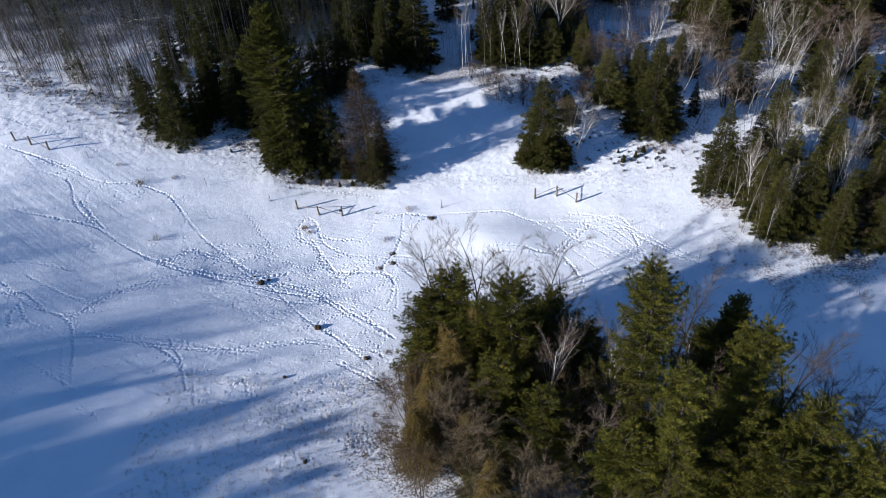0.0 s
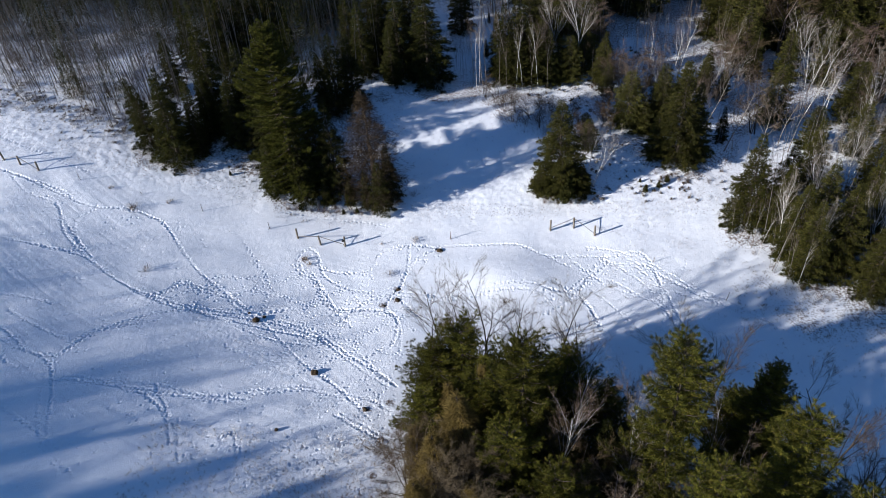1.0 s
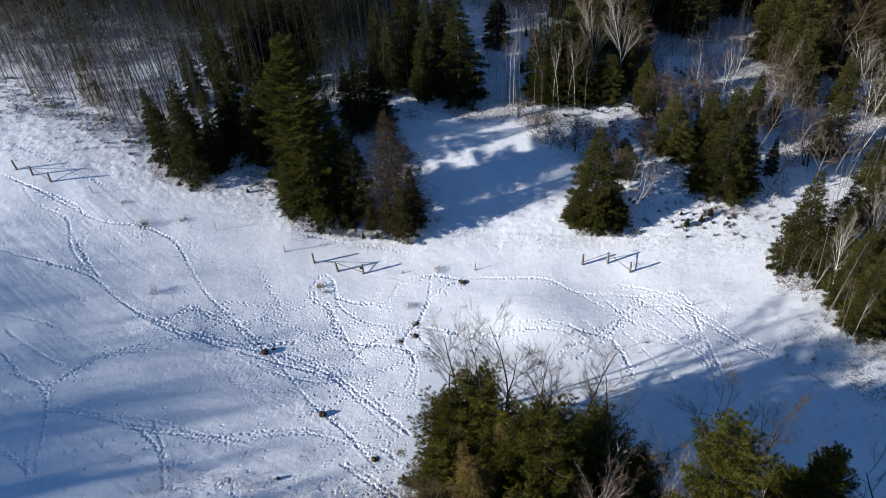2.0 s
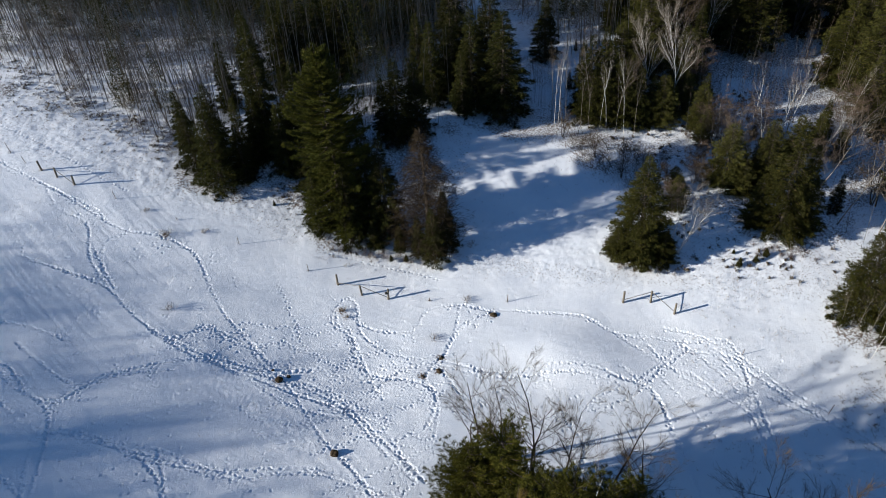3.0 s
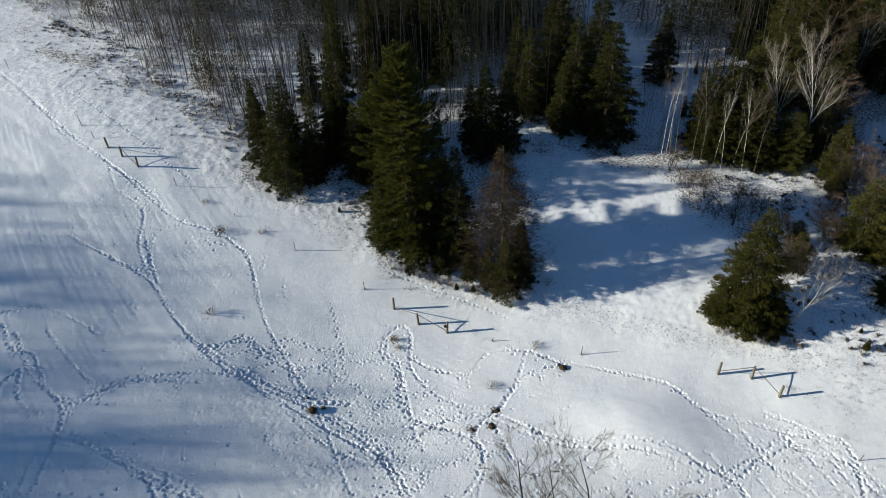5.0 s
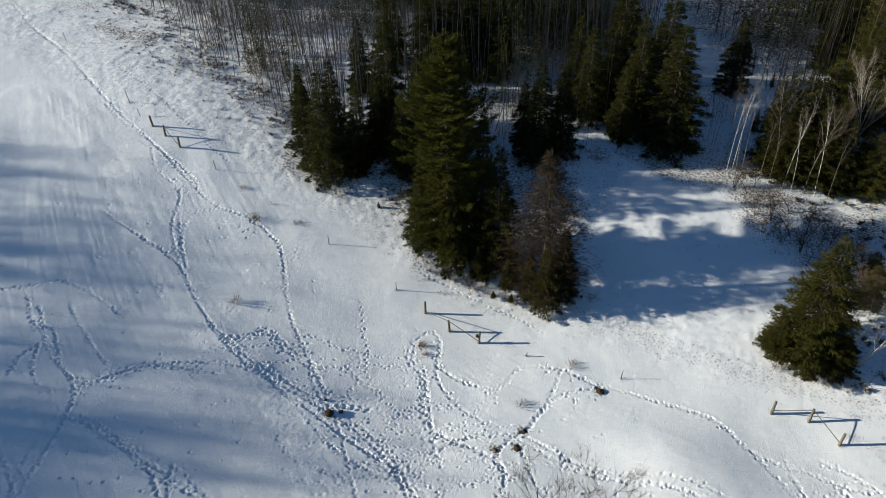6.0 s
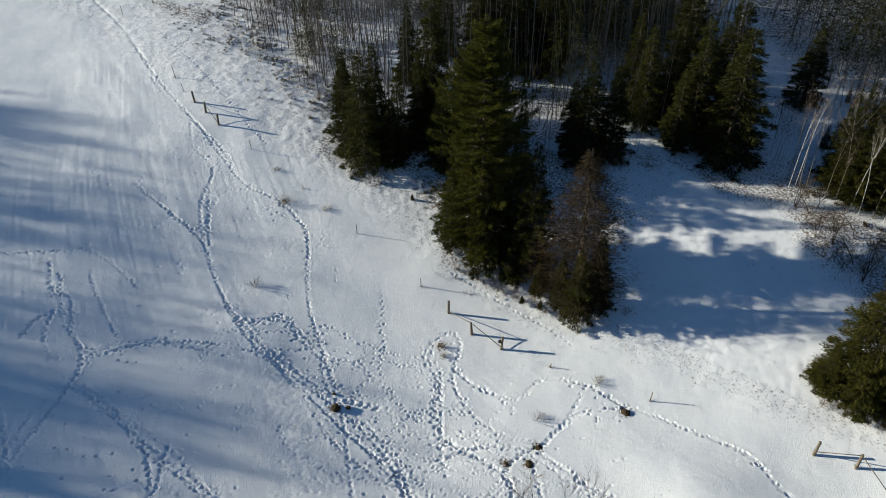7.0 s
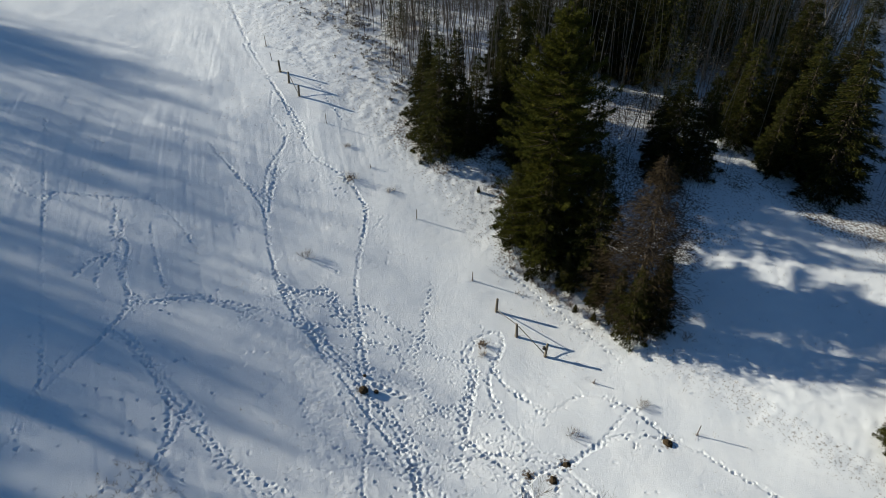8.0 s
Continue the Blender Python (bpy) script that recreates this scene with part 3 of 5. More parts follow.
def tri_mesh(name, v, mat):
    """A mesh of loose triangles from an array of n x 3 corners."""
    v = np.asarray(v, np.float32).reshape(-1, 3)
    me = bpy.data.meshes.new(name)
    k = len(v)
    me.vertices.add(k)
    me.vertices.foreach_set("co", v.ravel())
    me.loops.add(k)
    me.loops.foreach_set("vertex_index", np.arange(k, dtype=np.int32))
    me.polygons.add(k // 3)
    me.polygons.foreach_set("loop_start", np.arange(0, k, 3, dtype=np.int32))
    me.update()
    me.materials.append(mat)
    return me


def unit(v):
    return v / np.maximum(np.linalg.norm(v, axis=-1, keepdims=True), 1e-9)


def blades(r, pos, way, length, width):
    """Thin pointed triangles that start at pos and point along way."""
    way = unit(way)
    side = unit(np.cross(way, r.normal(size=way.shape)))
    length, width = np.broadcast_to(length, len(pos))[:, None], np.broadcast_to(width, len(pos))[:, None]
    root = pos - way * length * 0.15
    mid = pos + way * length * 0.35
    return np.stack([root, mid + side * width, pos + way * length - side * width * 0.2], 1)


class Wood:
    """Gathers tapered limbs into one mesh."""

    def __init__(self):
        self.v, self.f = [], []

    def limb(self, pts, radii, sides=5):
        base = len(self.v)
        for k, (p, rad) in enumerate(zip(pts, radii)):
            a, b = pts[max(k - 1, 0)], pts[min(k + 1, len(pts) - 1)]
            d = (b - a).normalized()
            u = d.cross(Vector((0.31, 0.95, 0.1))).normalized()
            w = d.cross(u)
            for s in range(sides):
                t = 2 * math.pi * s / sides
                self.v.append(p + (u * math.cos(t) + w * math.sin(t)) * rad)
        for k in range(len(pts) - 1):
            for s in range(sides):
                i, j = base + k * sides + s, base + k * sides + (s + 1) % sides
                self.f.append((i, j, j + sides, i + sides))
        self.f.append(tuple(base + (len(pts) - 1) * sides + s for s in range(sides)))
        return self

    def mesh(self, name, mat):
        return mesh_of(name, self.v, self.f, mat, True)


def part(name, me, parent, label=""):
    ob = new(name, me)
    ob.parent = parent
    return tagged(ob, label)


# ---- kinds of trees: each kind gives its parts as (name, mesh) ----
def conifer_trunk(w, seed, height, rad):
    r = random.Random(seed)
    w.limb([Vector((r.gauss(0, 0.03) * (k > 0), r.gauss(0, 0.03) * (k > 0), height * k / 7 - 0.3 * (k == 0))) for k in range(8)],
           [rad * (1 - k / 7) ** 0.9 + 0.006 for k in range(8)], 7)


def spruce(seed, mat, height=10.0, radius=2.2, skirt=0.02, droop=0.35, dense=1.0, needle=0.30, power=0.8, twig=None):
    """A conifer with whorls of drooping sprays."""
    r = np.random.default_rng(seed)
    pos, way, size = [], [], []
    limbs = Wood()
    z = skirt * height
    lean = r.uniform(0, 6.28)
    while z < 0.985 * height:
        f = z / height
        rad = radius * (1 - f) ** power * min(1.0, 0.72 + f * 3)
        rad *= 1 + 0.13 * math.sin(4 * f * math.pi + lean)
        count = int(r.integers(6, 9))
        a0 = r.uniform(0, 6.28)
        for k in range(count):
            a = a0 + 6.283 * k / count + r.normal(0, 0.18)
            ln = max(0.18, rad * r.uniform(0.70, 1.12))
            zb = z + r.normal(0, 0.12)
            n = max(6, int(dense * (11 * ln + 6 * ln * ln)))
            s = r.uniform(0.12, 1.0, n) ** 0.75
            lat = r.uniform(-1, 1, n) * (0.36 * ln * (1.05 - s) + 0.10)
            zz = zb + ln * (0.16 * s - droop * s * s + 0.10 * s ** 4) - 0.10 * np.abs(lat) + r.normal(0, 0.05, n)
            ca, sa = math.cos(a), math.sin(a)
            pos.append(np.stack([ca * s * ln - sa * lat, sa * s * ln + ca * lat, zz], -1))
            out = np.stack([ca - sa * lat * 1.4, sa + ca * lat * 1.4, 0.05 - droop * s * 1.2], -1)
            way.append(out)
            size.append(np.full(n, needle * (0.75 + 0.25 * (1 - f))))
            if ln > 0.7:
                limbs.limb([Vector((ca * ln * q, sa * ln * q, zb + ln * (0.16 * q - droop * q * q))) for q in (0, 0.5, 0.95)], [0.035, 0.022, 0.008], 3)
        z += height * (0.030 + 0.012 * (1 - f)) * r.uniform(0.8, 1.2)
    pos, way, size = np.concatenate(pos), np.concatenate(way), np.concatenate(size)
    tris = []
    for k in range(3):
        w = unit(way) + r.normal(0, 0.42, way.shape)
        tris.append(blades(r, pos + r.normal(0, 0.05, pos.shape), w, size * r.uniform(0.7, 1.3, len(pos)), size * 0.20))
    conifer_trunk(limbs, seed, height * 0.97, 0.017 * height)
    return [("trunk", limbs.mesh("trunk", BARK)), ("crown", tri_mesh("crown", np.concatenate(tris), mat))]


def pine(seed, mat, height=10.0, radius=2.6, low=0.12, dense=1.0, taper=0.62, whorl=0.55, sweep=0.30, needle=0.17):
    """A white pine: whorls of limbs that sweep up at the end, with side twigs that carry brushes of needles."""
    r = np.random.default_rng(seed)
    limbs = Wood()
    pos, way = [], []
    z = low * height
    bulge = r.uniform(0, 6.28)
    while z < 0.985 * height:
        f = z / height
        prof = (1 - f) ** taper * min(1.0, 0.55 + 1.8 * f) * (1 + 0.22 * math.sin(11 * f + bulge))
        count = int(r.integers(5, 8))
        a0 = r.uniform(0, 6.28)
        for k in range(count):
            a = a0 + 6.283 * k / count + r.normal(0, 0.22)
            ln = max(0.35, radius * prof * r.uniform(0.52, 1.22))
            if r.random() < 0.10:
                ln *= 0.5
            ca, sa = math.cos(a), math.sin(a)
            zb = z + r.normal(0, 0.10)
            rise = sweep * r.uniform(0.4, 1.3) + 0.55 * f * f
            dip = r.uniform(0.0, 0.16) * (1 - f)

            def along(q):
                return np.stack([ca * ln * q, sa * ln * q, zb + ln * (rise * q * q - dip * q)], -1)

            limbs.limb([Vector(along(np.float64(q))) for q in (0, 0.4, 0.75, 1)], [0.012 + 0.014 * ln, 0.008 + 0.009 * ln, 0.014, 0.005], 4)
            n = max(3, int(dense * ln / 0.15))
            q0 = np.linspace(0.12, 1.0, n) + r.normal(0, 0.02, n)
            side = np.where(np.arange(n) % 2 == 0, 1.0, -1.0)
            tl = np.minimum(0.95, 0.10 + 0.42 * ln * (1.08 - q0) * r.uniform(0.6, 1.2, n))
            aa = a + side * r.uniform(0.55, 1.05, n)
            per = 5
            g = np.linspace(0.25, 1.0, per)[None, :]
            c = along(q0)[:, None, :] + np.stack([np.cos(aa)[:, None] * tl[:, None] * g, np.sin(aa)[:, None] * tl[:, None] * g, 0.30 * tl[:, None] * g * g], -1)
            d = np.broadcast_to(np.stack([np.cos(aa), np.sin(aa), np.full(n, 0.45)], -1)[:, None, :], c.shape)
            c, d = c.reshape(-1, 3), d.reshape(-1, 3)
            tuft = 7
            c = np.repeat(c, tuft, 0) + r.normal(0, 0.030, (len(c) * tuft, 3))
            d = np.repeat(unit(d), tuft, 0) + r.normal(0, 0.55, (len(d) * tuft, 3))
            pos.append(c)
            way.append(d)
        z += whorl * r.uniform(0.75, 1.25) * (0.75 + 0.25 * (1 - f))
    pos, way = np.concatenate(pos), np.concatenate(way)
    tris = blades(r, pos, way, needle * r.uniform(0.7, 1.3, len(pos)), 0.11 * needle)
    conifer_trunk(limbs, seed, height * 0.97, 0.016 * height)
    return [("trunk", limbs.mesh("trunk", BARK)), ("crown", tri_mesh("crown", tris, mat))]


def bare_tree(seed, bark, twig, height=10.0, spread=0.5, stems=1, first=0.35, lean=0.0, fine=1.0, rad=0.011, steep=0.9, boughs=10, crook=0.12):
    """A leafless broadleaf: stems, forking limbs and fine twigs."""
    r = random.Random(seed)
    nr = np.random.default_rng(seed)
    stem = Wood()
    roots, ways, lens = [], [], []

    def grow(p, d, ln, rad0, depth):
        n = 4
        pts, q, e = [p], p.copy(), d.copy()
        for k in range(n):
            e = (e + Vector((r.gauss(0, crook), r.gauss(0, crook), r.gauss(0.05, 0.06)))).normalized()
            q = q + e * (ln / n)
            pts.append(q.copy())
        stem.limb(pts, [rad0 * (1 - 0.78 * k / n) for k in range(n + 1)], 6 if depth == 0 else 4 if depth == 1 else 3)
        if depth < 2:
            k = r.randint(boughs - 1, boughs + 2) if depth == 0 else r.randint(3, 5)
            for j in range(k):
                f = first + (1 - first) * (j + r.random()) / k if depth == 0 else 0.25 + 0.72 * (j + r.random()) / k
                i = min(n - 1, int(f * n))
                b = pts[i].lerp(pts[i + 1], f * n - i)
                t = r.uniform(0, 6.283)
                out = Vector((math.cos(t), math.sin(t), 0))
                g = (pts[i + 1] - pts[i]).normalized()
                e2 = (g * steep + out * spread * 1.6).normalized()
                grow(b, e2, ln * (0.48 if depth == 0 else 0.5) * (1.15 - 0.55 * f) * r.uniform(0.75, 1.2), rad0 * (1 - 0.75 * f) * 0.46, depth + 1)
        if depth >= 1:
            for _ in range(int((10 if depth == 1 else 9) * fine)):
                f = r.uniform(0.15, 1.0)
                i = min(n - 1, int(f * n))
                b = pts[i].lerp(pts[i + 1], f * n - i)
                g = (pts[i + 1] - pts[i]).normalized() + Vector((r.gauss(0, 0.5), r.gauss(0, 0.5), r.gauss(0.2, 0.3)))
                roots.append(b), ways.append(g), lens.append(height * r.uniform(0.03, 0.085))

    for s in range(stems):
        t = r.uniform(0, 6.283)
        d = Vector((math.cos(t) * (0.16 if stems > 1 else 0.03) + lean, math.sin(t) * (0.16 if stems > 1 else 0.03), 1)).normalized()
        grow(Vector((math.cos(t) * 0.12 * (stems > 1), math.sin(t) * 0.12 * (stems > 1), -0.25)), d, height * r.uniform(0.85, 1.0), rad * height * r.uniform(0.8, 1.1), 0)
    p, w, ln = np.array(roots), np.array(ways), np.array(lens)
    t1 = blades(nr, p, w, ln, 0.007 + 0.0005 * height)
    t2 = np.concatenate([blades(nr, p + unit(w) * ln[:, None] * nr.uniform(0.2, 0.8, (len(p), 1)), w + nr.normal(0, 0.6, w.shape), ln * 0.5, 0.007) for _ in range(2)])
    return [("trunk", stem.mesh("trunk", bark)), ("crown", tri_mesh("crown", np.concatenate([t1, t2]), twig))]


def larch(seed, mat, height=13.0, radius=3.0, dense=1.0):
    """A bare conifer, all fine brown twigs."""
    r = np.random.default_rng(seed)
    limbs = Wood()
    pos, way, size = [], [], []
    z = 0.05 * height
    while z < 0.98 * height:
        f = z / height
        for k in range(int(r.integers(4, 7))):
            a = r.uniform(0, 6.283)
            ln = max(0.3, radius * (1 - f) ** 0.75 * min(1, 0.6 + 2 * f) * r.uniform(0.6, 1.2))
            ca, sa = math.cos(a), math.sin(a)
            tilt = r.uniform(-0.35, 0.35)
            limbs.limb([Vector((ca * ln * q, sa * ln * q, z + ln * (tilt * q + 0.15 * q * q))) for q in (0, 0.4, 0.8)], [0.03, 0.018, 0.005], 3)
            n = int(dense * (10 + 24 * ln))
            s = r.uniform(0.1, 1.05, n)
            lat = r.normal(0, 0.42, n) * ln * (1.15 - s)
            pos.append(np.stack([ca * s * ln - sa * lat, sa * s * ln + ca * lat, z + r.normal(0, 0.12, n) + ln * (tilt * s + 0.15 * s * s) - 0.06], -1))
            way.append(np.stack([ca - sa * lat * 2, sa + ca * lat * 2, np.full(n, -0.25)], -1) + r.normal(0, 0.55, (n, 3)))
        z += height * 0.016 * r.uniform(0.7, 1.3)
    pos, way = np.concatenate(pos), np.concatenate(way)
    tris = np.concatenate([blades(r, pos, way + r.normal(0, 0.3, way.shape), r.uniform(0.2, 0.45, len(pos)), 0.017) for _ in range(2)])
    conifer_trunk(limbs, seed, height, 0.014 * height)
    return [("trunk", limbs.mesh("trunk", BARK)), ("crown", tri_mesh("crown", tris, mat))]


KINDS = {
    "spruce": [spruce(s, SPRUCE, 10, 2.2, droop=0.38, dense=1.75, needle=0.23) for s in (1, 2, 3)],
    "fir": [spruce(s, FIR, 10, 2.7, droop=0.26, dense=1.7, needle=0.23, power=0.72) for s in (11, 12, 13)],
    "pine": [pine(sd, PINE, 10, 3.3, dense=1.25, taper=0.50, whorl=0.44, needle=0.20) for sd in (21, 22, 23)],
    "high_pine": [pine(sd, PINE, 17, 3.1, low=0.38, dense=1.25, taper=0.46, whorl=0.46, needle=0.21) for sd in (26, 27)],
    "tall_pine": [pine(25, DARKPINE, 17.2, 3.9, low=0.03, dense=1.4, taper=0.46, whorl=0.42, sweep=0.12, needle=0.23)],
    "cedar": [spruce(s, OLIVE, 10, 2.9, droop=0.12, dense=1.2, needle=0.25, power=0.50) for s in (31, 32)],
    "birch": [bare_tree(s, BIRCH, PALETWIG if s in (41, 43) else RED, 9, 0.36, st, 0.34, ln, 0.9, 0.0060, 1.15, 7, 0.08) for s, st, ln in ((41, 1, 0.02), (42, 2, 0.05), (43, 3, 0.03), (44, 1, -0.06))],
    "aspen": [bare_tree(s, GREYBARK, TWIG, 10, 0.5, st, 0.35, 0.02, 1.7) for s, st in ((51, 1), (52, 2), (53, 1))],
    "pale_aspen": [bare_tree(s, BIRCH, PALETWIG, 12, 0.48, st, 0.28, 0.0, 1.2 if s == 61 else 2.5, 0.0082, 1.2, 15, 0.10) for s, st in ((61, 2), (62, 1))],
    "dark_aspen": [bare_tree(sd, BARK, DUSK, 10, 0.52, st, 0.26, 0.02, 2.4, 0.0135) for sd, st in ((54, 2), (55, 1), (56, 3))],
    "twiggy_tree": [bare_tree(sd, BARK, MIDTWIG, 7, 0.75, 3, 0.15, 0.0, 3.0, 0.008) for sd in (75, 76)],
    "brush_tree": [bare_tree(s, BARK, DUSK, 7, 0.75, 3, 0.15, 0.0, 2.2, 0.008) for s in (71, 72)],
    "windbreak": [spruce(s, SPRUCE, 10, 2.3, droop=0.3, dense=0.4, needle=0.55, power=0.7) for s in (34, 35)],
    "hedge_tree": [bare_tree(s, GREYBARK, BROWN, 7, 0.75, 3, 0.15, 0.0, 0.9, 0.008) for s in (73, 74)],
    "bank_cedar": [spruce(s, OLIVE, 10, 3.0, droop=0.12, dense=0.8, needle=0.30, power=0.50) for s in (36, 37, 38)],
    "larch": [larch(81, LARCH, 13.0, 3.0, 0.9)],
    "tamarack": [larch(82, GOLD, 9.0, 2.3, 1.5)],
    "sapling": [bare_tree(s, BIRCH if s == 92 else GREYBARK, PALETWIG if s == 92 else TWIG, 7, 0.14, 1, 0.5, 0.0, 0.4, 0.0042, 1.2, 6, 0.05) for s in (91, 92, 93)],
    "red_shrub": [bare_tree(s, GREYBARK, RED, 4, 0.8, 3, 0.1, 0.0, 2.0, 0.007) for s in (95,)],
}
NOMINAL = {"dark_aspen": 10, "twiggy_tree": 7, "windbreak": 10, "hedge_tree": 7, "bank_cedar": 10, "spruce": 10, "fir": 10, "pine": 10, "high_pine": 17, "tall_pine": 17.2, "cedar": 10, "birch": 9, "aspen": 10, "pale_aspen": 12, "brush_tree": 7, "larch": 13, "tamarack": 9, "sapling": 7, "red_shrub": 4}
WORDS = {
    "spruce": ("spruce_tree", "dark green spruce with drooping boughs in snow", "spruce tree"),
    "fir": ("fir_tree", "dense green fir branched down to the snow", "fir tree"),
    "pine": ("pine_tree", "yellow-green young white pine with soft tufts", "pine tree"),
    "high_pine": ("pine_tree", "tall yellow-green white pine with a bare lower trunk", "pine tree"),
    "tall_pine": ("pine_tree", "tall broad white pine at the edge of the clearing", "pine tree"),
    "cedar": ("cedar_tree", "olive-brown cedar in the mixed woods", "cedar tree"),
    "birch": ("birch_tree", "leafless white-barked birch standing in snow", "birch tree"),
    "aspen": ("aspen_tree", "leafless grey aspen with fine upright twigs", "aspen tree"),
    "pale_aspen": ("aspen_tree", "large leafless pale aspen with spreading sunlit crown", "aspen tree"),
    "dark_aspen": ("aspen_tree", "leafless dark-stemmed aspen standing above the pines", "aspen tree"),
    "twiggy_tree": ("bare_tree", "leafless fawn tree with a thick tangle of twigs", "bare tree"),
    "brush_tree": ("bare_tree", "leafless brown tree with a dense twiggy crown", "bare tree"),
    "larch": ("larch_tree", "bare reddish-brown larch beside the dark spruces", "larch tree"),
    "tamarack": ("larch_tree", "bare yellow-brown larch among the pines", "larch tree"),
    "windbreak": ("spruce_tree", "dense dark spruce in the belt beside the paddock", "spruce tree"),
    "hedge_tree": ("bare_tree", "leafless twiggy tree in the belt beside the paddock", "bare tree"),
    "bank_cedar": ("cedar_tree", "olive-green cedar crowding the snowy bank", "cedar tree"),
    "sapling": ("sapling", "thin pale leafless sapling at the wood's edge", "sapling"),
    "red_shrub": ("shrub", "reddish leafless shrub on the snowy bank", "shrub"),
}
turner = random.Random(5)


def tree(kind, x, y, height, wide=1.0, lean=0.0, lean_to=0.0, which=None, label=""):
    """One tree of a kind, of that height in metres; wide stretches the crown."""
    name, words, cat = WORDS[kind]
    s = height / NOMINAL[kind]
    e = new(name)
    tagged(e, label or words, cat, "trees of the hillside")
    e.empty_display_size = 0.3
    e.matrix_basis = Matrix.Translation(at(x, y)) @ Matrix.Rotation(radians(lean), 4, Vector((-math.sin(radians(lean_to)), math.cos(radians(lean_to)), 0))) @ Matrix.Rotation(turner.uniform(0, 6.283), 4, "Z") @ Matrix.Diagonal((s * wide, s * wide, s, 1))
    kinds = KINDS[kind]
    for pname, me in kinds[turner.randrange(len(kinds)) if which is None else which % len(kinds)]:
        part(pname, me, e)
    return e


# ---- trees one by one ----
# left stand by the fence
for row in [("spruce", -30.7, 67.2, 9.4, 1.2), ("spruce", -28.8, 68.4, 6.0, 1.0), ("spruce", -27.6, 72.5, 14.0, 0.75), ("spruce", -33.7, 68.7, 7.2, 1.15), ("spruce", -28.4, 73.4, 7.2, 1.1), ("spruce", -32.0, 70.6, 8.0, 1.0), ("spruce", -29.2, 69.8, 7.6, 1.0), ("spruce", -35.6, 71.2, 6.0, 1.0), ("spruce", -28.2, 71.4, 8.0, 1.0),
            # the first two stand unseen behind the tall pine, added to shade the clearing
            ("spruce", -21.2, 68.4, 9.0, 1.3), ("spruce", -22.4, 70.4, 9.3, 1.3), ("spruce", -23.4, 73.0, 9.0, 1.1), ("spruce", -25.4, 70.4, 7.4, 1.2), ("spruce", -25.2, 75.0, 8.6, 1.1), ("spruce", -29.5, 85.5, 8.5, 1.2), ("spruce", -33.5, 84.0, 8.0, 1.2), ("spruce", -26.0, 86.4, 9.0, 1.2), ("spruce", -25.0, 89.5, 10.0, 1.2), ("spruce", -27.0, 76.6, 7.0, 1.0), ("spruce", -30.0, 84.0, 9.0, 1.1), ("spruce", -27.5, 85.5, 9.5, 1.1), ("spruce", -34.0, 78.6, 7.2, 1.0), ("spruce", -24.0, 87.0, 10.0, 1.1)]:
    tree(*row)
# the tall pine and what crowds round it
tree("tall_pine", -18.5, 64.5, 17.2, 1.02)
for row in [("spruce", -17.6, 63.4, 8.6, 0.95), ("spruce", -14.6, 64.6, 10.6, 0.95), ("spruce", -20.6, 63.9, 6.5, 1.2), ("spruce", -16.3, 65.7, 12.3, 0.7), ("spruce", -15.6, 63.2, 3.0, 1.2), ("fir", -13.3, 63.2, 2.8, 1.0)]:
    tree(*row)
tree("larch", -10.8, 64.0, 12.0, 1.4)
for row in [("spruce", -10.2, 62.7, 5.6, 1.25), ("spruce", -9.4, 64.0, 6.4, 1.1), ("spruce", -11.6, 63.2, 4.2, 1.1)]:
    tree(*row)
# back of the clearing
for row in [("spruce", -16.0, 77.4, 8.9, 1.25), ("spruce", -14.5, 79.0, 8.0, 1.15), ("spruce", -6.2, 83.8, 11.4, 1.45), ("spruce", -9.6, 84.8, 10.8, 1.15), ("spruce", -11.8, 85.8, 9.5, 1.1), ("spruce", -8.0, 88.0, 13.0, 1.1),
            ("spruce", -12.5, 90.0, 12.0, 1.1), ("spruce", -2.6, 95.8, 7.4, 1.35), ("spruce", -13.8, 84.4, 9.0, 1.1), ("spruce", -15.4, 85.6, 9.0, 1.1), ("spruce", -10.4, 83.0, 7.0, 1.1), ("spruce", -17.8, 78.6, 6.0, 1.1)]:
    tree(*row)
for row in [("sapling", -0.9, 82.7, 7.4, 0.8, 2, 180, 1), ("sapling", -0.5, 83.2, 8.4, 0.8, 2, 180, 1), ("sapling", -0.1, 82.8, 7.8, 0.9, 2, 150, 0), ("sapling", 0.3, 83.4, 7.2, 0.9, 3, 200, 2), ("sapling", -1.2, 83.6, 7.6, 0.9, 0, 0, 0), ("sapling", 0.2, 85.6, 7.6, 1.2, 0, 0, 1), ("aspen", -12.8, 94.0, 14.0, 0.6), ("birch", -9.5, 95.5, 14.0, 0.7)]:
    tree(*row)
# woods on the far side of the clearing
for row in [("spruce", 2.6, 84.2, 9.4, 1.0), ("cedar", 4.6, 85.4, 8.0, 1.0), ("cedar", 6.8, 85.2, 7.0, 1.0), ("spruce", 8.8, 84.4, 5.4, 1.2), ("cedar", 5.6, 88.4, 8.8, 1.0), ("cedar", 11.8, 86.5, 6.0, 1.1), ("cedar", 8.6, 94.0, 9.4, 1.1), ("cedar", 3.6, 83.8, 6.6, 1.1), ("cedar", 5.8, 84.0, 7.2, 1.1), ("spruce", 7.6, 84.0, 6.4, 1.2), ("spruce", 1.8, 85.4, 8.0, 1.0), ("cedar", 9.9, 84.4, 5.6, 1.2), ("spruce", 4.0, 87.0, 9.0, 1.1), ("cedar", 12.4, 90.0, 8.0, 1.1), ("spruce", 14.0, 94.0, 8.5, 1.1)]:
    tree(*row)
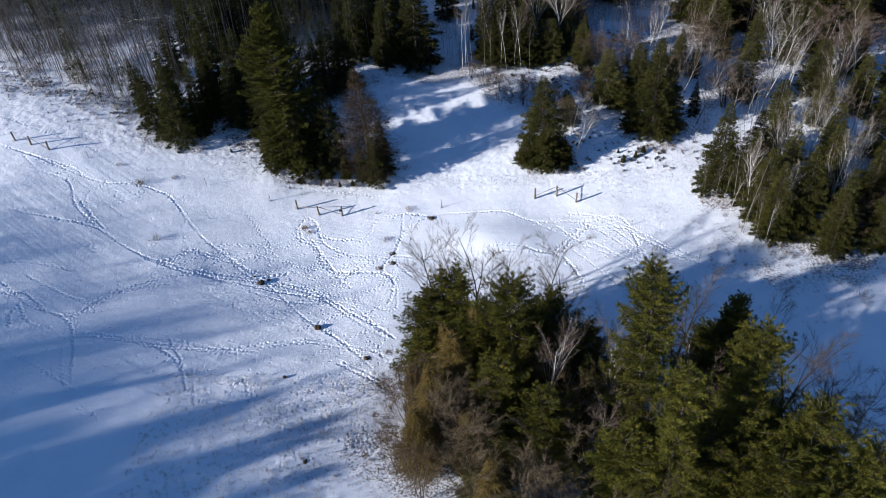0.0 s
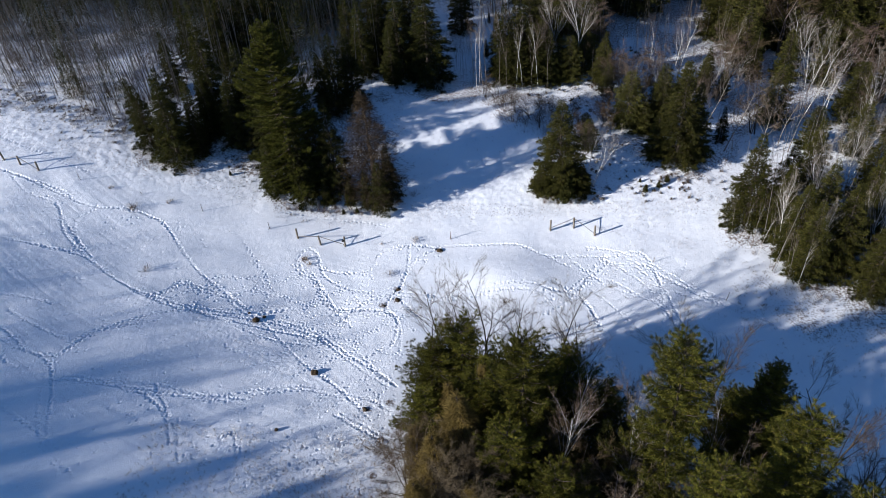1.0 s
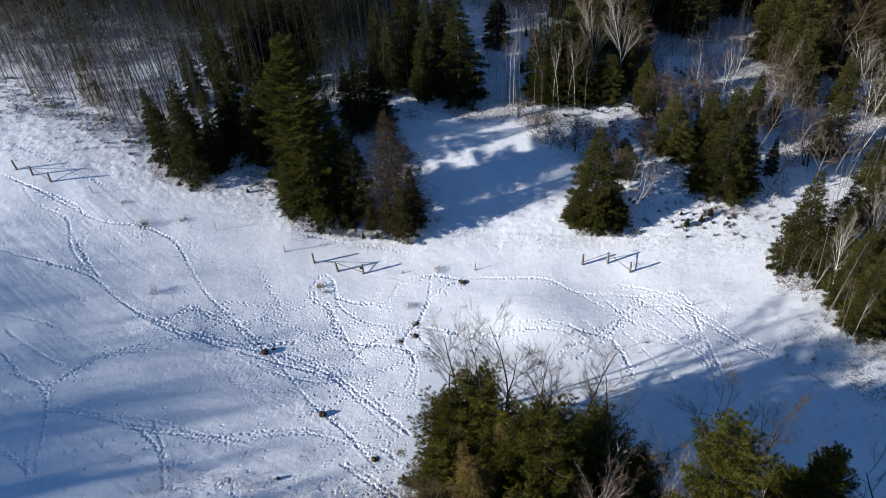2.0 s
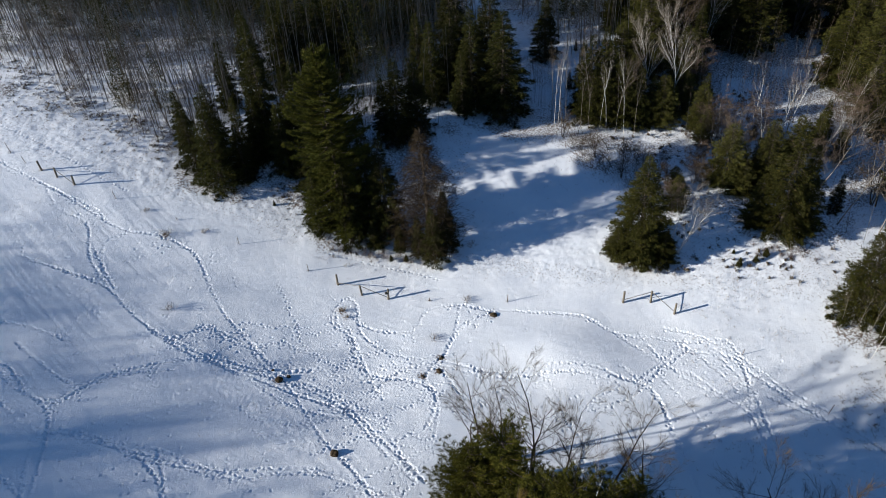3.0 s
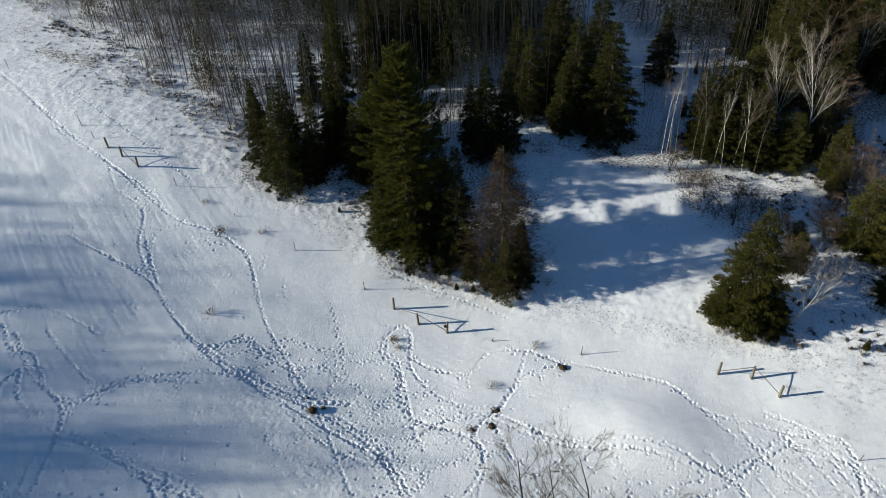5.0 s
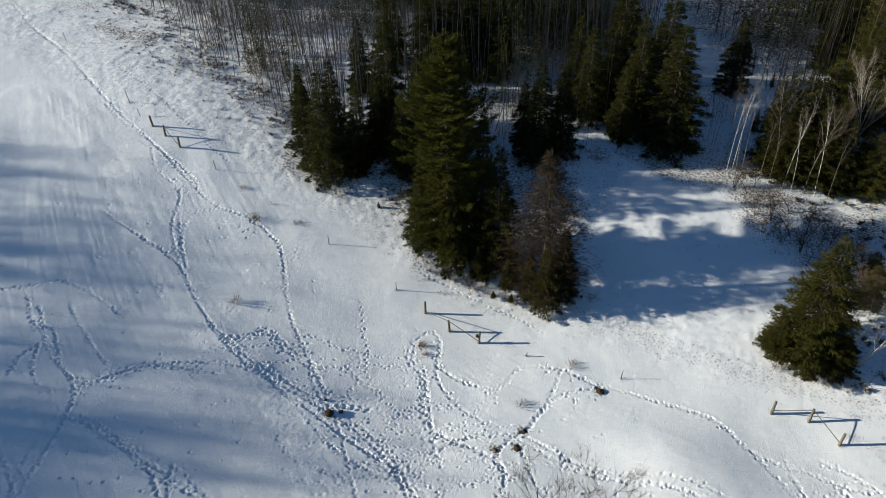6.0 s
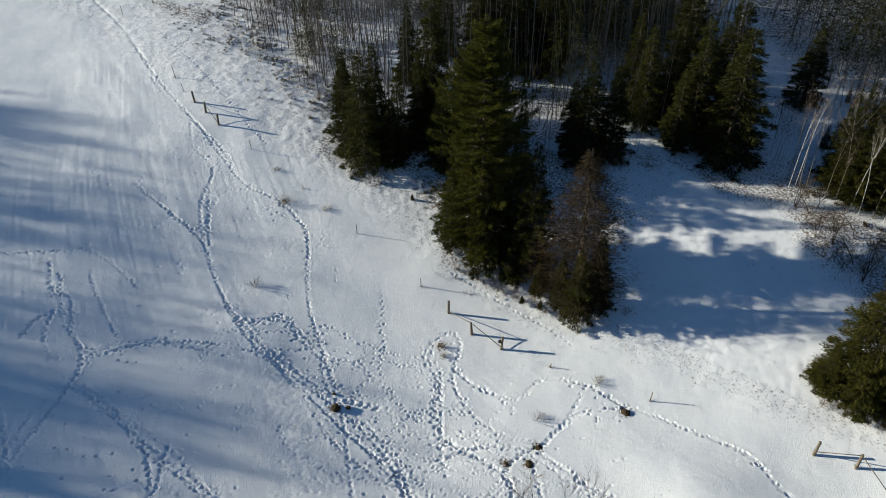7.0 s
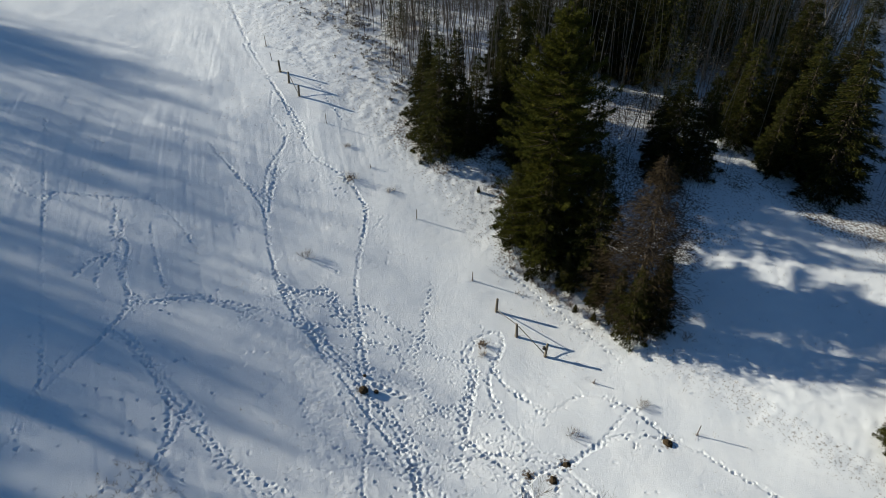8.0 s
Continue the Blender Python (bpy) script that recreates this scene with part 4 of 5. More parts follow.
for row in [("sapling", 1.8, 82.9, 6.0, 1), ("sapling", 2.6, 82.6, 5.2, 1), ("sapling", 3.7, 82.4, 7.4, 1), ("sapling", 4.4, 82.3, 7.0, 1), ("aspen", 5.4, 82.5, 8.0, 0.6), ("sapling", 6.2, 82.4, 7.6, 1), ("sapling", 7.2, 82.5, 6.0, 1), ("aspen", 3.2, 84.0, 9.0, 0.6)]:
    tree(*row)
tree("pale_aspen", 11.4, 86.2, 11.8, 0.74, 4, 180, 1)
tree("pale_aspen", 8.6, 87.6, 9.8, 0.7, 4, 180, 1)
# the fir at the clearing's corner with its birch
tree("fir", 7.2, 66.2, 9.3, 1.36, 0, 0, 1)
for row in [("fir", 5.3, 65.3, 3.4, 1.5), ("fir", 9.2, 65.2, 3.4, 1.6), ("fir", 7.3, 64.9, 4.4, 1.5), ("red_shrub", 9.4, 69.6, 4.6, 1.0), ("birch", 10.4, 66.2, 5.8, 0.95, 8, 0, 2), ("birch", 9.9, 66.9, 7.0, 1.0, 4, 40, 0), ("cedar", 10.6, 71.5, 3.6, 1.2)]:
    tree(*row)
# bank to the east
for row in [("fir", 19.3, 69.6, 11.0, 0.95), ("fir", 17.3, 70.4, 5.4, 1.1), ("fir", 21.0, 70.6, 8.2, 1.0), ("cedar", 15.2, 75.2, 6.6, 1.15), ("cedar", 16.6, 74.2, 4.0, 1.2), ("cedar", 18.6, 75.0, 7.5, 0.9), ("spruce", 31.2, 85.4, 6.4, 1.0),
            ("spruce", 25.6, 84.0, 4.6, 1.2), ("spruce", 24.6, 73.2, 4.2, 1.0), ("cedar", 37.0, 91.6, 7.6, 1.2), ("cedar", 47.5, 86.6, 6.0, 1.1), ("cedar", 33.8, 72.5, 5.0, 1.2), ("cedar", 38.0, 71.5, 6.0, 1.1), ("cedar", 43.0, 74.0, 7.0, 1.0), ("fir", 48.0, 72.0, 8.0, 1.0)]:
    tree(*row)
for row in [("birch", 18.6, 79.0, 6.3, 0.9), ("birch", 32.8, 75.2, 9.7, 0.85), ("birch", 35.6, 76.2, 8.5, 0.85), ("birch", 41.7, 76.6, 7.3, 0.9), ("birch", 44.0, 78.2, 7.3, 0.9), ("birch", 28.9, 86.9, 6.3, 0.8), ("birch", 18.8, 84.4, 6.3, 0.9),
            ("birch", 26.4, 63.2, 7.3, 0.9), ("birch", 32.6, 63.8, 7.3, 0.9), ("birch", 33.2, 57.4, 7.1, 0.7), ("birch", 38.6, 62.8, 6.8, 0.8), ("birch", 36.6, 54.6, 5.3, 0.8), ("aspen", 24.6, 71.6, 8.0, 0.8), ("aspen", 23.2, 75.0, 7.0, 0.9),
            ("aspen", 21.2, 72.4, 7.4, 0.9), ("aspen", 28.0, 71.0, 7.4, 0.9), ("aspen", 30.5, 72.8, 7.0, 0.9), ("aspen", 36.2, 67.0, 8.0, 0.9), ("brush_tree", 34.6, 53.6, 5.0, 1.0), ("aspen", 16.2, 78.0, 6.0, 1.0), ("aspen", 10.6, 91.0, 8.0, 0.8)]:
    tree(*row)
fill = random.Random(33)
for k in range(150):
    x, y = fill.uniform(13, 58), fill.uniform(71, 101)
    if (x - 24) ** 2 + (y - 77) ** 2 < 8 or y < 72 + 0.9 * max(0, 19 - x):
        continue
    if (x - 34) ** 2 / 36 + (y - 80) ** 2 / 16 < 1 or (x - 23) ** 2 / 40 + (y - 90) ** 2 / 25 < 1 or (x - 18) ** 2 / 20 + (y - 86) ** 2 / 14 < 1 or (x - 19.5) ** 2 / 50 + (y - 94) ** 2 / 40 < 1 or (x - 27) ** 2 / 9 + (y - 90) ** 2 / 9 < 1:
        continue
    tree(fill.choice(("bank_cedar", "bank_cedar", "brush_tree", "dark_aspen", "birch", "bank_cedar", "spruce", "red_shrub", "fir", "bank_cedar")), x, y, fill.uniform(3.6, 7.4), fill.uniform(0.9, 1.2), fill.uniform(0, 4), fill.uniform(-40, 40))
deep = random.Random(34)
for k in range(170):
    x, y = deep.uniform(4, 66), deep.uniform(90, 116)
    if (x - 20) ** 2 / 60 + (y - 93) ** 2 / 36 < 1 or off_path(x, y) < 6 or (x - 3) ** 2 / 16 + (y - 99) ** 2 / 9 < 1 or (x < 14 and y < 94):
        continue
    tree(deep.choice(("bank_cedar", "cedar", "bank_cedar", "spruce", "fir", "dark_aspen", "bank_cedar")), x, y, deep.uniform(7, 12.5), deep.uniform(0.85, 1.15), deep.uniform(0, 3), deep.uniform(-40, 40))
for k in range(46):
    x, y = deep.uniform(10.5, 25), deep.uniform(69, 84)
    if (x - 24) ** 2 + (y - 69) ** 2 < 9 or y < 70 + 0.5 * (x - 12):
        continue
    tree(deep.choice(("brush_tree", "red_shrub", "twiggy_tree", "bank_cedar", "red_shrub")), x, y, deep.uniform(1.2, 3.4), deep.uniform(0.9, 1.3), label="low brown bush among the snow of the bank")
# brush along the clearing's east rim
rim = random.Random(35)
for k in range(34):
    f = rim.random()
    x, y = 0.5 + 9.5 * f + rim.gauss(0, 1.5), 81.8 - 8.0 * f + rim.gauss(0, 1.3)
    tree(rim.choice(("dark_aspen", "dark_aspen", "brush_tree")), x, y, rim.uniform(0.9, 2.6), rim.uniform(0.8, 1.2), label="low dark brush on the snowy rim of the clearing")
# dense firs of the east stand
for row in [("fir", 24.2, 61.6, 9.6, 1.05), ("fir", 26.6, 59.8, 8.0, 1.0), ("fir", 27.2, 57.2, 8.2, 1.0), ("fir", 27.4, 54.8, 8.4, 0.95), ("fir", 29.6, 58.6, 9.2, 1.0), ("fir", 30.4, 55.6, 9.6, 1.0), ("fir", 33.4, 54.2, 8.0, 1.05), ("fir", 32.4, 52.6, 7.6, 1.0),
            ("fir", 33.8, 59.4, 9.0, 1.0), ("fir", 37.0, 57.0, 9.0, 1.0), ("fir", 36.4, 53.0, 6.8, 1.1), ("fir", 28.2, 63.6, 7.6, 1.0), ("fir", 31.6, 66.6, 7.4, 1.0), ("fir", 36.0, 64.0, 8.0, 1.0), ("fir", 40.6, 60.6, 8.6, 1.0), ("fir", 40.4, 54.6, 8.0, 1.0), ("fir", 41.6, 66.6, 7.6, 1.0)]:
    tree(*row)
for row in [("sapling", 22.6, 60.0, 4.2, 1), ("sapling", 23.4, 59.2, 4.8, 1), ("sapling", 24.4, 57.6, 4.4, 1), ("sapling", 25.2, 55.4, 4.8, 1), ("sapling", 25.8, 54.0, 5.2, 1), ("sapling", 26.6, 53.6, 5.2, 1), ("sapling", 24.0, 58.4, 5.4, 1)]:
    tree(*row)
# trees below the camera's first stretch
for row in [("pine", -3.9, 39.4, 7.4, 1.25), ("pine", -2.0, 39.6, 8.6, 1.25), ("pine", 1.9, 34.7, 12.6, 0.85), ("pine", 5.0, 38.0, 8.8, 1.1), ("high_pine", 9.7, 30.5, 17.8, 1.0), ("tall_pine", 16.1, 33.6, 12.9, 0.85, 0, 0, 0, "dark broad white pine among taller pines"), ("pine", 0.4, 38.4, 6.8, 1.4), ("pine", 2.6, 36.4, 7.0, 1.3), ("pine", 3.8, 37.4, 7.2, 1.3), ("pine", -1.0, 36.8, 7.0, 1.25), ("high_pine", 14.6, 26.8, 17.2, 1.0), ("high_pine", 10.3, 24.8, 16.0, 0.85),
            ("pine", 18.2, 25.4, 12.4, 1.0), ("pine", 7.8, 25.6, 9.2, 1.2), ("pine", 0.8, 31.6, 8.2, 1.2), ("pine", 15.9, 23.7, 10.6, 1.2), ("pine", 12.7, 25.6, 10.0, 1.1), ("pine", 20.9, 23.6, 11.2, 1.1), ("pine", 3.3, 28.7, 8.8, 1.15), ("spruce", 6.9, 33.4, 7.6, 1.2), ("spruce", 3.2, 34.0, 7.4, 1.2),
            ("pine", -4.4, 36.2, 6.0, 1.3), ("tamarack", -2.1, 33.6, 8.6, 1.2), ("tamarack", 1.6, 35.6, 8.4, 0.9), ("tamarack", -3.6, 31.6, 7.4, 1.1), ("twiggy_tree", -3.4, 29.5, 7.6, 1.0), ("twiggy_tree", 4.7, 25.7, 8.0, 1.0), ("twiggy_tree", -1.0, 27.0, 7.0, 1.0), ("brush_tree", -5.6, 32.4, 5.0, 0.9), ("brush_tree", -6.2, 28.6, 4.6, 0.9),
            ("spruce", 5.4, 30.6, 7.2, 1.3), ("spruce", 9.6, 30.0, 7.4, 1.3), ("spruce", 0.6, 28.6, 6.4, 1.3), ("pine", 9.4, 27.8, 8.0, 1.2), ("pine", 0.4, 36.2, 7.6, 1.2), ("pine", 3.4, 36.8, 8.0, 1.1), ("pine", 7.4, 36.6, 7.0, 1.2), ("spruce", 14.4, 28.0, 8.0, 1.3), ("pine", 15.2, 35.4, 8.2, 1.1), ("spruce", 18.4, 30.2, 8.4, 1.2), ("tamarack", 0.0, 25.0, 7.0, 1.1),
            ("pine", 18.6, 22.2, 9.6, 1.2), ("twiggy_tree", 2.4, 24.0, 7.4, 1.0), ("brush_tree", -4.6, 26.4, 6.0, 1.0), ("tamarack", -2.8, 36.0, 7.0, 0.8), ("brush_tree", -5.4, 35.2, 4.0, 0.9), ("tamarack", -4.6, 29.0, 6.4, 1.2), ("twiggy_tree", -2.4, 30.6, 7.0, 1.0), ("tamarack", -1.4, 29.4, 6.0, 1.2), ("tamarack", -5.0, 33.6, 5.4, 1.0), ("brush_tree", -4.6, 31.0, 6.4, 1.0), ("red_shrub", -6.8, 33.8, 2.4, 1.0), ("red_shrub", -7.0, 30.4, 2.4, 1.1), ("red_shrub", -6.6, 36.6, 1.8, 1.0),
            ("aspen", 8.8, 36.5, 8.6, 0.7), ("aspen", 9.5, 32.0, 8.4, 0.7), ("birch", 13.5, 34.0, 8.0, 0.8), ("aspen", 7.0, 29.2, 8.4, 0.8), ("brush_tree", 4.5, 32.0, 7.6, 0.8), ("aspen", 11.0, 27.8, 8.8, 0.7), ("aspen", 15.8, 30.0, 9.4, 0.7), ("tamarack", -0.6, 37.0, 7.8, 0.7), ("twiggy_tree", 10.2, 24.0, 7.8, 0.9), ("birch", 8.4, 33.4, 9.0, 0.8), ("birch", 2.3, 36.0, 10.0, 0.8), ("birch", 5.5, 35.4, 10.4, 0.8), ("birch", 3.9, 33.0, 10.2, 0.8), ("dark_aspen", -4.1, 43.4, 9.2, 0.75), ("dark_aspen", -2.6, 42.4, 8.6, 0.75), ("dark_aspen", -0.5, 43.2, 9.2, 0.8), ("dark_aspen", 1.2, 41.8, 8.0, 0.8), ("dark_aspen", 4.4, 42.6, 9.0, 0.8), ("dark_aspen", 6.0, 41.4, 8.4, 0.8), ("dark_aspen", 3.0, 41.4, 8.6, 0.8),
            ("dark_aspen", 14.4, 38.4, 10.4, 0.85), ("dark_aspen", 13.6, 36.2, 8.0, 0.9), ("dark_aspen", 21.1, 33.8, 10.2, 0.85), ("dark_aspen", 22.6, 31.8, 8.0, 0.9), ("twiggy_tree", 21.8, 27.0, 8.5, 0.8), ("aspen", 24.0, 29.0, 8.0, 0.9), ("twiggy_tree", 24.5, 25.5, 7.5, 0.9)]:
    tree(*row)
# thin bare trees beside the pines
for row in [("dark_aspen", 26.2, 32.6, 6.4, 0.7), ("birch", 27.6, 30.2, 6.0, 0.8), ("birch", 29.4, 28.6, 6.6, 0.8), ("aspen", 28.2, 26.4, 6.8, 0.8), ("birch", 26.0, 27.4, 6.2, 0.8), ("twiggy_tree", 30.2, 25.0, 6.4, 0.8), ("birch", 31.5, 27.0, 6.0, 0.8), ("aspen", 24.8, 33.8, 5.6, 0.8)]:
    tree(*row, label="thin leafless tree on the shaded snow beside the pines")
# pale bare crowns rising through the east stand
for row in [("pale_aspen", 26.5, 58.5, 7.8, 0.6), ("pale_aspen", 30.0, 61.0, 8.4, 0.6), ("pale_aspen", 33.5, 57.0, 8.2, 0.6), ("pale_aspen", 29.0, 55.5, 7.2, 0.6), ("pale_aspen", 37.0, 60.0, 8.2, 0.6), ("pale_aspen", 35.0, 66.0, 7.8, 0.6)]:
    tree(*row, which=0, label="pale leafless aspen rising through the fir stand")
under = random.Random(77)
for k in range(26):
    x, y = under.uniform(-3, 21), under.uniform(23.5, 37)
    if y > 39 - 0.25 * abs(x - 6):
        continue
    tree(under.choice(("bank_cedar", "pine", "bank_cedar", "fir")), x, y, under.uniform(3.6, 5.6), under.uniform(1.2, 1.5), label="young olive-green conifer in the shade of taller pines")
# the belt of trees west of the paddock that throws its shade across the slope: each reaches a chosen place with the tip of its shade
belt = random.Random(61)


def banded(x, y, least):
    """Whether a tip of shade at that place belongs to one of the rows of trees."""
    v = y * math.cos(radians(SHADE_AZ)) - x * math.sin(radians(SHADE_AZ))
    return math.sin(v * 1.75 + 1.3 * math.sin(v * 0.61)) > least


BELT = [("hedge_tree", -55.5, 56.6, 42, 0.6), ("aspen", -46.5, 55.6, 44, 0.8), ("hedge_tree", -41.5, 55.2, 46, 0.6), ("aspen", -35.6, 50.6, 44, 0.9), ("hedge_tree", -30.0, 47.4, 44, 0.7), ("hedge_tree", -24.5, 42.6, 44, 0.9), ("aspen", -19.0, 39.0, 44, 0.9), ("windbreak", -15.0, 35.6, 46, 1.0), ("windbreak", -11.5, 31.6, 44, 1.0), ("windbreak", -11.0, 27.0, 44, 1.1), ("windbreak", -9.6, 33.6, 46, 1.1), ("windbreak", -9.0, 29.6, 44, 1.1), ("hedge_tree", -8.6, 31.6, 44, 1.2), ("windbreak", -10.0, 25.4, 46, 1.1)]
for k in range(185):
    f = belt.random()
    ex = -68 + 60 * f
    ey = float(np.interp(ex, (-70, -55, -40, -35, -30, -20, -14, -9, -8), (50, 55.5, 56.5, 54.5, 52.5, 49.5, 44, 36, 30)))
    back = belt.uniform(0.0, 18)
    kind = belt.choice(("aspen", "hedge_tree", "aspen", "windbreak", "windbreak", "hedge_tree")) if back > 5 and ex > -15 else belt.choice(("aspen", "aspen", "hedge_tree", "aspen"))
    tx, ty = ex - back * math.cos(radians(SHADE_AZ)) + belt.gauss(0, 0.8), ey - back * math.sin(radians(SHADE_AZ)) + belt.gauss(0, 0.8)
    if banded(tx, ty, 0.05):
        BELT.append((kind, tx, ty, belt.uniform(42, 58), belt.uniform(0.55, 0.85)))
for k in range(120):
    f = belt.random()
    ex, ey = -38 + 26.0 * f, 41.5 - 13.0 * f ** 1.3
    back = belt.uniform(0, 9)
    tx, ty = ex - back * math.cos(radians(SHADE_AZ)) + belt.gauss(0, 1.0), ey - back * math.sin(radians(SHADE_AZ)) - belt.uniform(0, 3.5)
    if banded(tx, ty, -0.5):
        BELT.append((belt.choice(("windbreak", "aspen", "hedge_tree", "hedge_tree", "aspen")) if ex > -27 else belt.choice(("aspen", "hedge_tree")), tx, ty, belt.uniform(42, 60), belt.uniform(0.9, 1.1)))
for kind, tx, ty, reach, wide in BELT:
    bx, by = tx - reach * math.cos(radians(SHADE_AZ)), ty - reach * math.sin(radians(SHADE_AZ))
    tall = float(land(tx, ty)) + reach * math.tan(radians(SUN_EL)) - float(land(bx, by))
    tree(kind, bx, by, max(tall, 5.0), wide * (10 / max(tall, 8) if kind in ("aspen", "pine") else 0.8 if kind == "hedge_tree" else 0.85))


# ---- woods too dense to count ----
def pole_wood(name, seed, spots, low, high, bark, twigmat, label):
    """Close-grown thin trunks with a few upright twigs, as one object for the poles and one part for the twigs."""
    r = np.random.default_rng(seed)
    n = len(spots)
    base = np.array(spots)
    z = land(base[:, 0], base[:, 1]) - 0.2
    h = r.uniform(low, high, n)
    lean = r.normal(0, 0.075, (n, 2))
    rad = 0.0045 * h * r.uniform(0.5, 1.45, n)
    lev = np.array([0, 0.5, 1.0])
    v = []
    for k, f in enumerate(lev):
        for s in range(3):
            t = 2.094 * s
            rr = rad * (1 - 0.85 * f)
            v.append(np.stack([base[:, 0] + lean[:, 0] * h * f + rr * np.cos(t), base[:, 1] + lean[:, 1] * h * f + rr * np.sin(t), z + h * f], -1))
    v = np.stack(v, 1)
    tris = []
    for k in range(2):
        for s in range(3):
            a, b, c, d = k * 3 + s, k * 3 + (s + 1) % 3, (k + 1) * 3 + (s + 1) % 3, (k + 1) * 3 + s
            tris += [v[:, (a, b, c)], v[:, (a, c, d)]]
    wood = new(name, tri_mesh(name, np.concatenate(tris), bark))
    tagged(wood, label, "woodland", kind="stuff")
    m = 6
    f = r.uniform(0.35, 0.98, (n, m))
    p = np.stack([base[:, :1] + lean[:, :1] * h[:, None] * f, base[:, 1:] + lean[:, 1:] * h[:, None] * f, z[:, None] + h[:, None] * f], -1).reshape(-1, 3)
    w = r.normal(0, 0.6, (n * m, 3)) + np.array([0, 0, 0.8])
    ln = (h[:, None] * (0.22 - 0.14 * f)).ravel() * r.uniform(0.6, 1.2, n * m)
    t1 = blades(r, p, w, ln, 0.012)
    t2 = blades(r, p + unit(w) * ln[:, None] * 0.4, w + r.normal(0, 0.5, w.shape), ln * 0.6, 0.009)
    tagged(part("brushwood", tri_mesh("brushwood", np.concatenate([t1, t2]), twigmat), wood), kind="stuff")
    return wood


def spread(seed, n, inside, x0, x1, y0, y1):
    r = np.random.default_rng(seed)
    out = []
    while len(out) < n:
        x, y = r.uniform(x0, x1), r.uniform(y0, y1)
        if inside(x, y) > r.random():
            out.append((x, y))
    return out


def edge_west(x):
    """Where the pole woods begin, north of the fence."""
    return 70.6 - 0.36 * (x + 37) + 0.002 * (x + 37) ** 2


def in_poles(x, y):
    d = y - edge_west(x) if x < -33 else y - 74
    if x > -12 or d < 0 or (-26 < x and y < 84):
        return 0
    return 0.35 + 0.65 * min(1, d / 9)


pole_wood("pole_wood", 101, spread(1, 2500, in_poles, -105, -12, 70, 124), 7, 12, POLEBARK, DUSK, "close-grown leafless grey aspen poles over snow")
pole_wood("back_poles", 107, spread(6, 1700, lambda x, y: 1 if off_path(x, y) > 4.5 else 0, -100, 8, 92, 128), 9, 14, POLEBARK, DUSK, "dense leafless grey poles deep in the wood")
pole_wood("young_poles", 102, spread(2, 460, lambda x, y: 1 if 0 < y - edge_west(x) < 9 and x < -33 else 0, -95, -33, 68, 105), 3, 6.5, TWIG, DUSK, "thin leafless saplings at the wood's edge")
pole_wood("clearing_poles", 103, spread(3, 80, lambda x, y: 1, -27, -14, 79, 92), 5, 9, POLEBARK, DUSK, "scattered leafless saplings behind the clearing")
pole_wood("shade_saplings", 108, spread(7, 330, lambda x, y: 1 if (x < -12 and y < 84) or (y > 84 and x > -6) else 0, -27, 1, 68, 95), 1.5, 4.5, BARK, DUSK, "thin dark saplings in the shade behind the pine")
pole_wood("bank_thicket", 104, spread(4, 480, lambda x, y: 1 if y > 76 + 0.16 * abs(x - 30) and not (x < 13 and y < 84) else 0, 9, 62, 76, 112), 3, 7.5, TWIG, RED, "tangled leafless reddish thicket on the snowy bank")
pole_wood("bank_poles", 109, spread(8, 170, lambda x, y: 1, 12, 31, 79, 99), 2.5, 7, POLEBARK, DUSK, "thin leafless stems on the snowy bank")
pole_wood("stand_poles", 105, spread(5, 70, lambda x, y: 1, 25, 44, 55, 72), 5, 9, GREYBARK, PALETWIG, "leafless poles growing through the fir stand")


def far_conifers(name, seed, mats, spots, low, high, label, n=680, size=0.8):
    """Distant conifers joined into one object."""
    r = np.random.default_rng(seed)
    out = []
    for x, y in spots:
        h = r.uniform(low, high)
        rad = h * r.uniform(0.17, 0.24)
        f = 1 - np.sqrt(r.random(n))
        a = r.uniform(0, 6.283, n)
        q = rad * (1 - f) ** 0.85 * r.uniform(0.35, 1.0, n)
        z = float(land(x, y))
        p = np.stack([x + q * np.cos(a), y + q * np.sin(a), z + 0.03 * h + h * 0.97 * f - 0.12 * q], -1)
        w = np.stack([np.cos(a), np.sin(a), np.full(n, -0.25)], -1) + r.normal(0, 0.4, (n, 3))
        out.append(blades(r, p, w, r.uniform(0.3, 0.62, n) * (0.6 + 0.05 * h) * size, 0.09 * size))
    tagged(new(name, tri_mesh(name, np.concatenate(out), mats)), label, "woodland", kind="stuff")


far_conifers("far_spruces", 201, SPRUCE, spread(11, 260, lambda x, y: 1 if off_path(x, y) > 5.0 and not (-1 < x < 7 and y < 104) else 0, -85, 12, 96, 132), 9, 16, "dark distant spruce forest on the hillside")
far_conifers("far_cedars", 202, OLIVE, spread(12, 150, lambda x, y: 1, 9, 90, 114, 134), 7, 13, "olive distant mixed forest on the hillside")
far_conifers("inner_spruces", 205, SPRUCE, spread(14, 100, lambda x, y: 1 if y > 88 else 0.1, -75, -13, 80, 104), 7, 13, "dark spruces standing among the bare poles", 1500, 0.55)
far_conifers("hill_forest", 203, SPRUCE, spread(13, 90, lambda x, y: 1, -150, 130, 132, 170), 10, 17, "dark conifer forest along the far ridge")
far_conifers("wood_spruces", 204, SPRUCE, [(-45, 79), (-44, 76), (-50, 84), (-58, 88), (-62, 90), (-38, 88), (-33, 92), (-24, 97), (-20, 99), (-52, 95), (-30, 98), (-42, 98), (-16, 96), (-66, 95), (-40, 76.5)], 5, 11, "small dark spruces among the bare poles", 2000, 0.45)


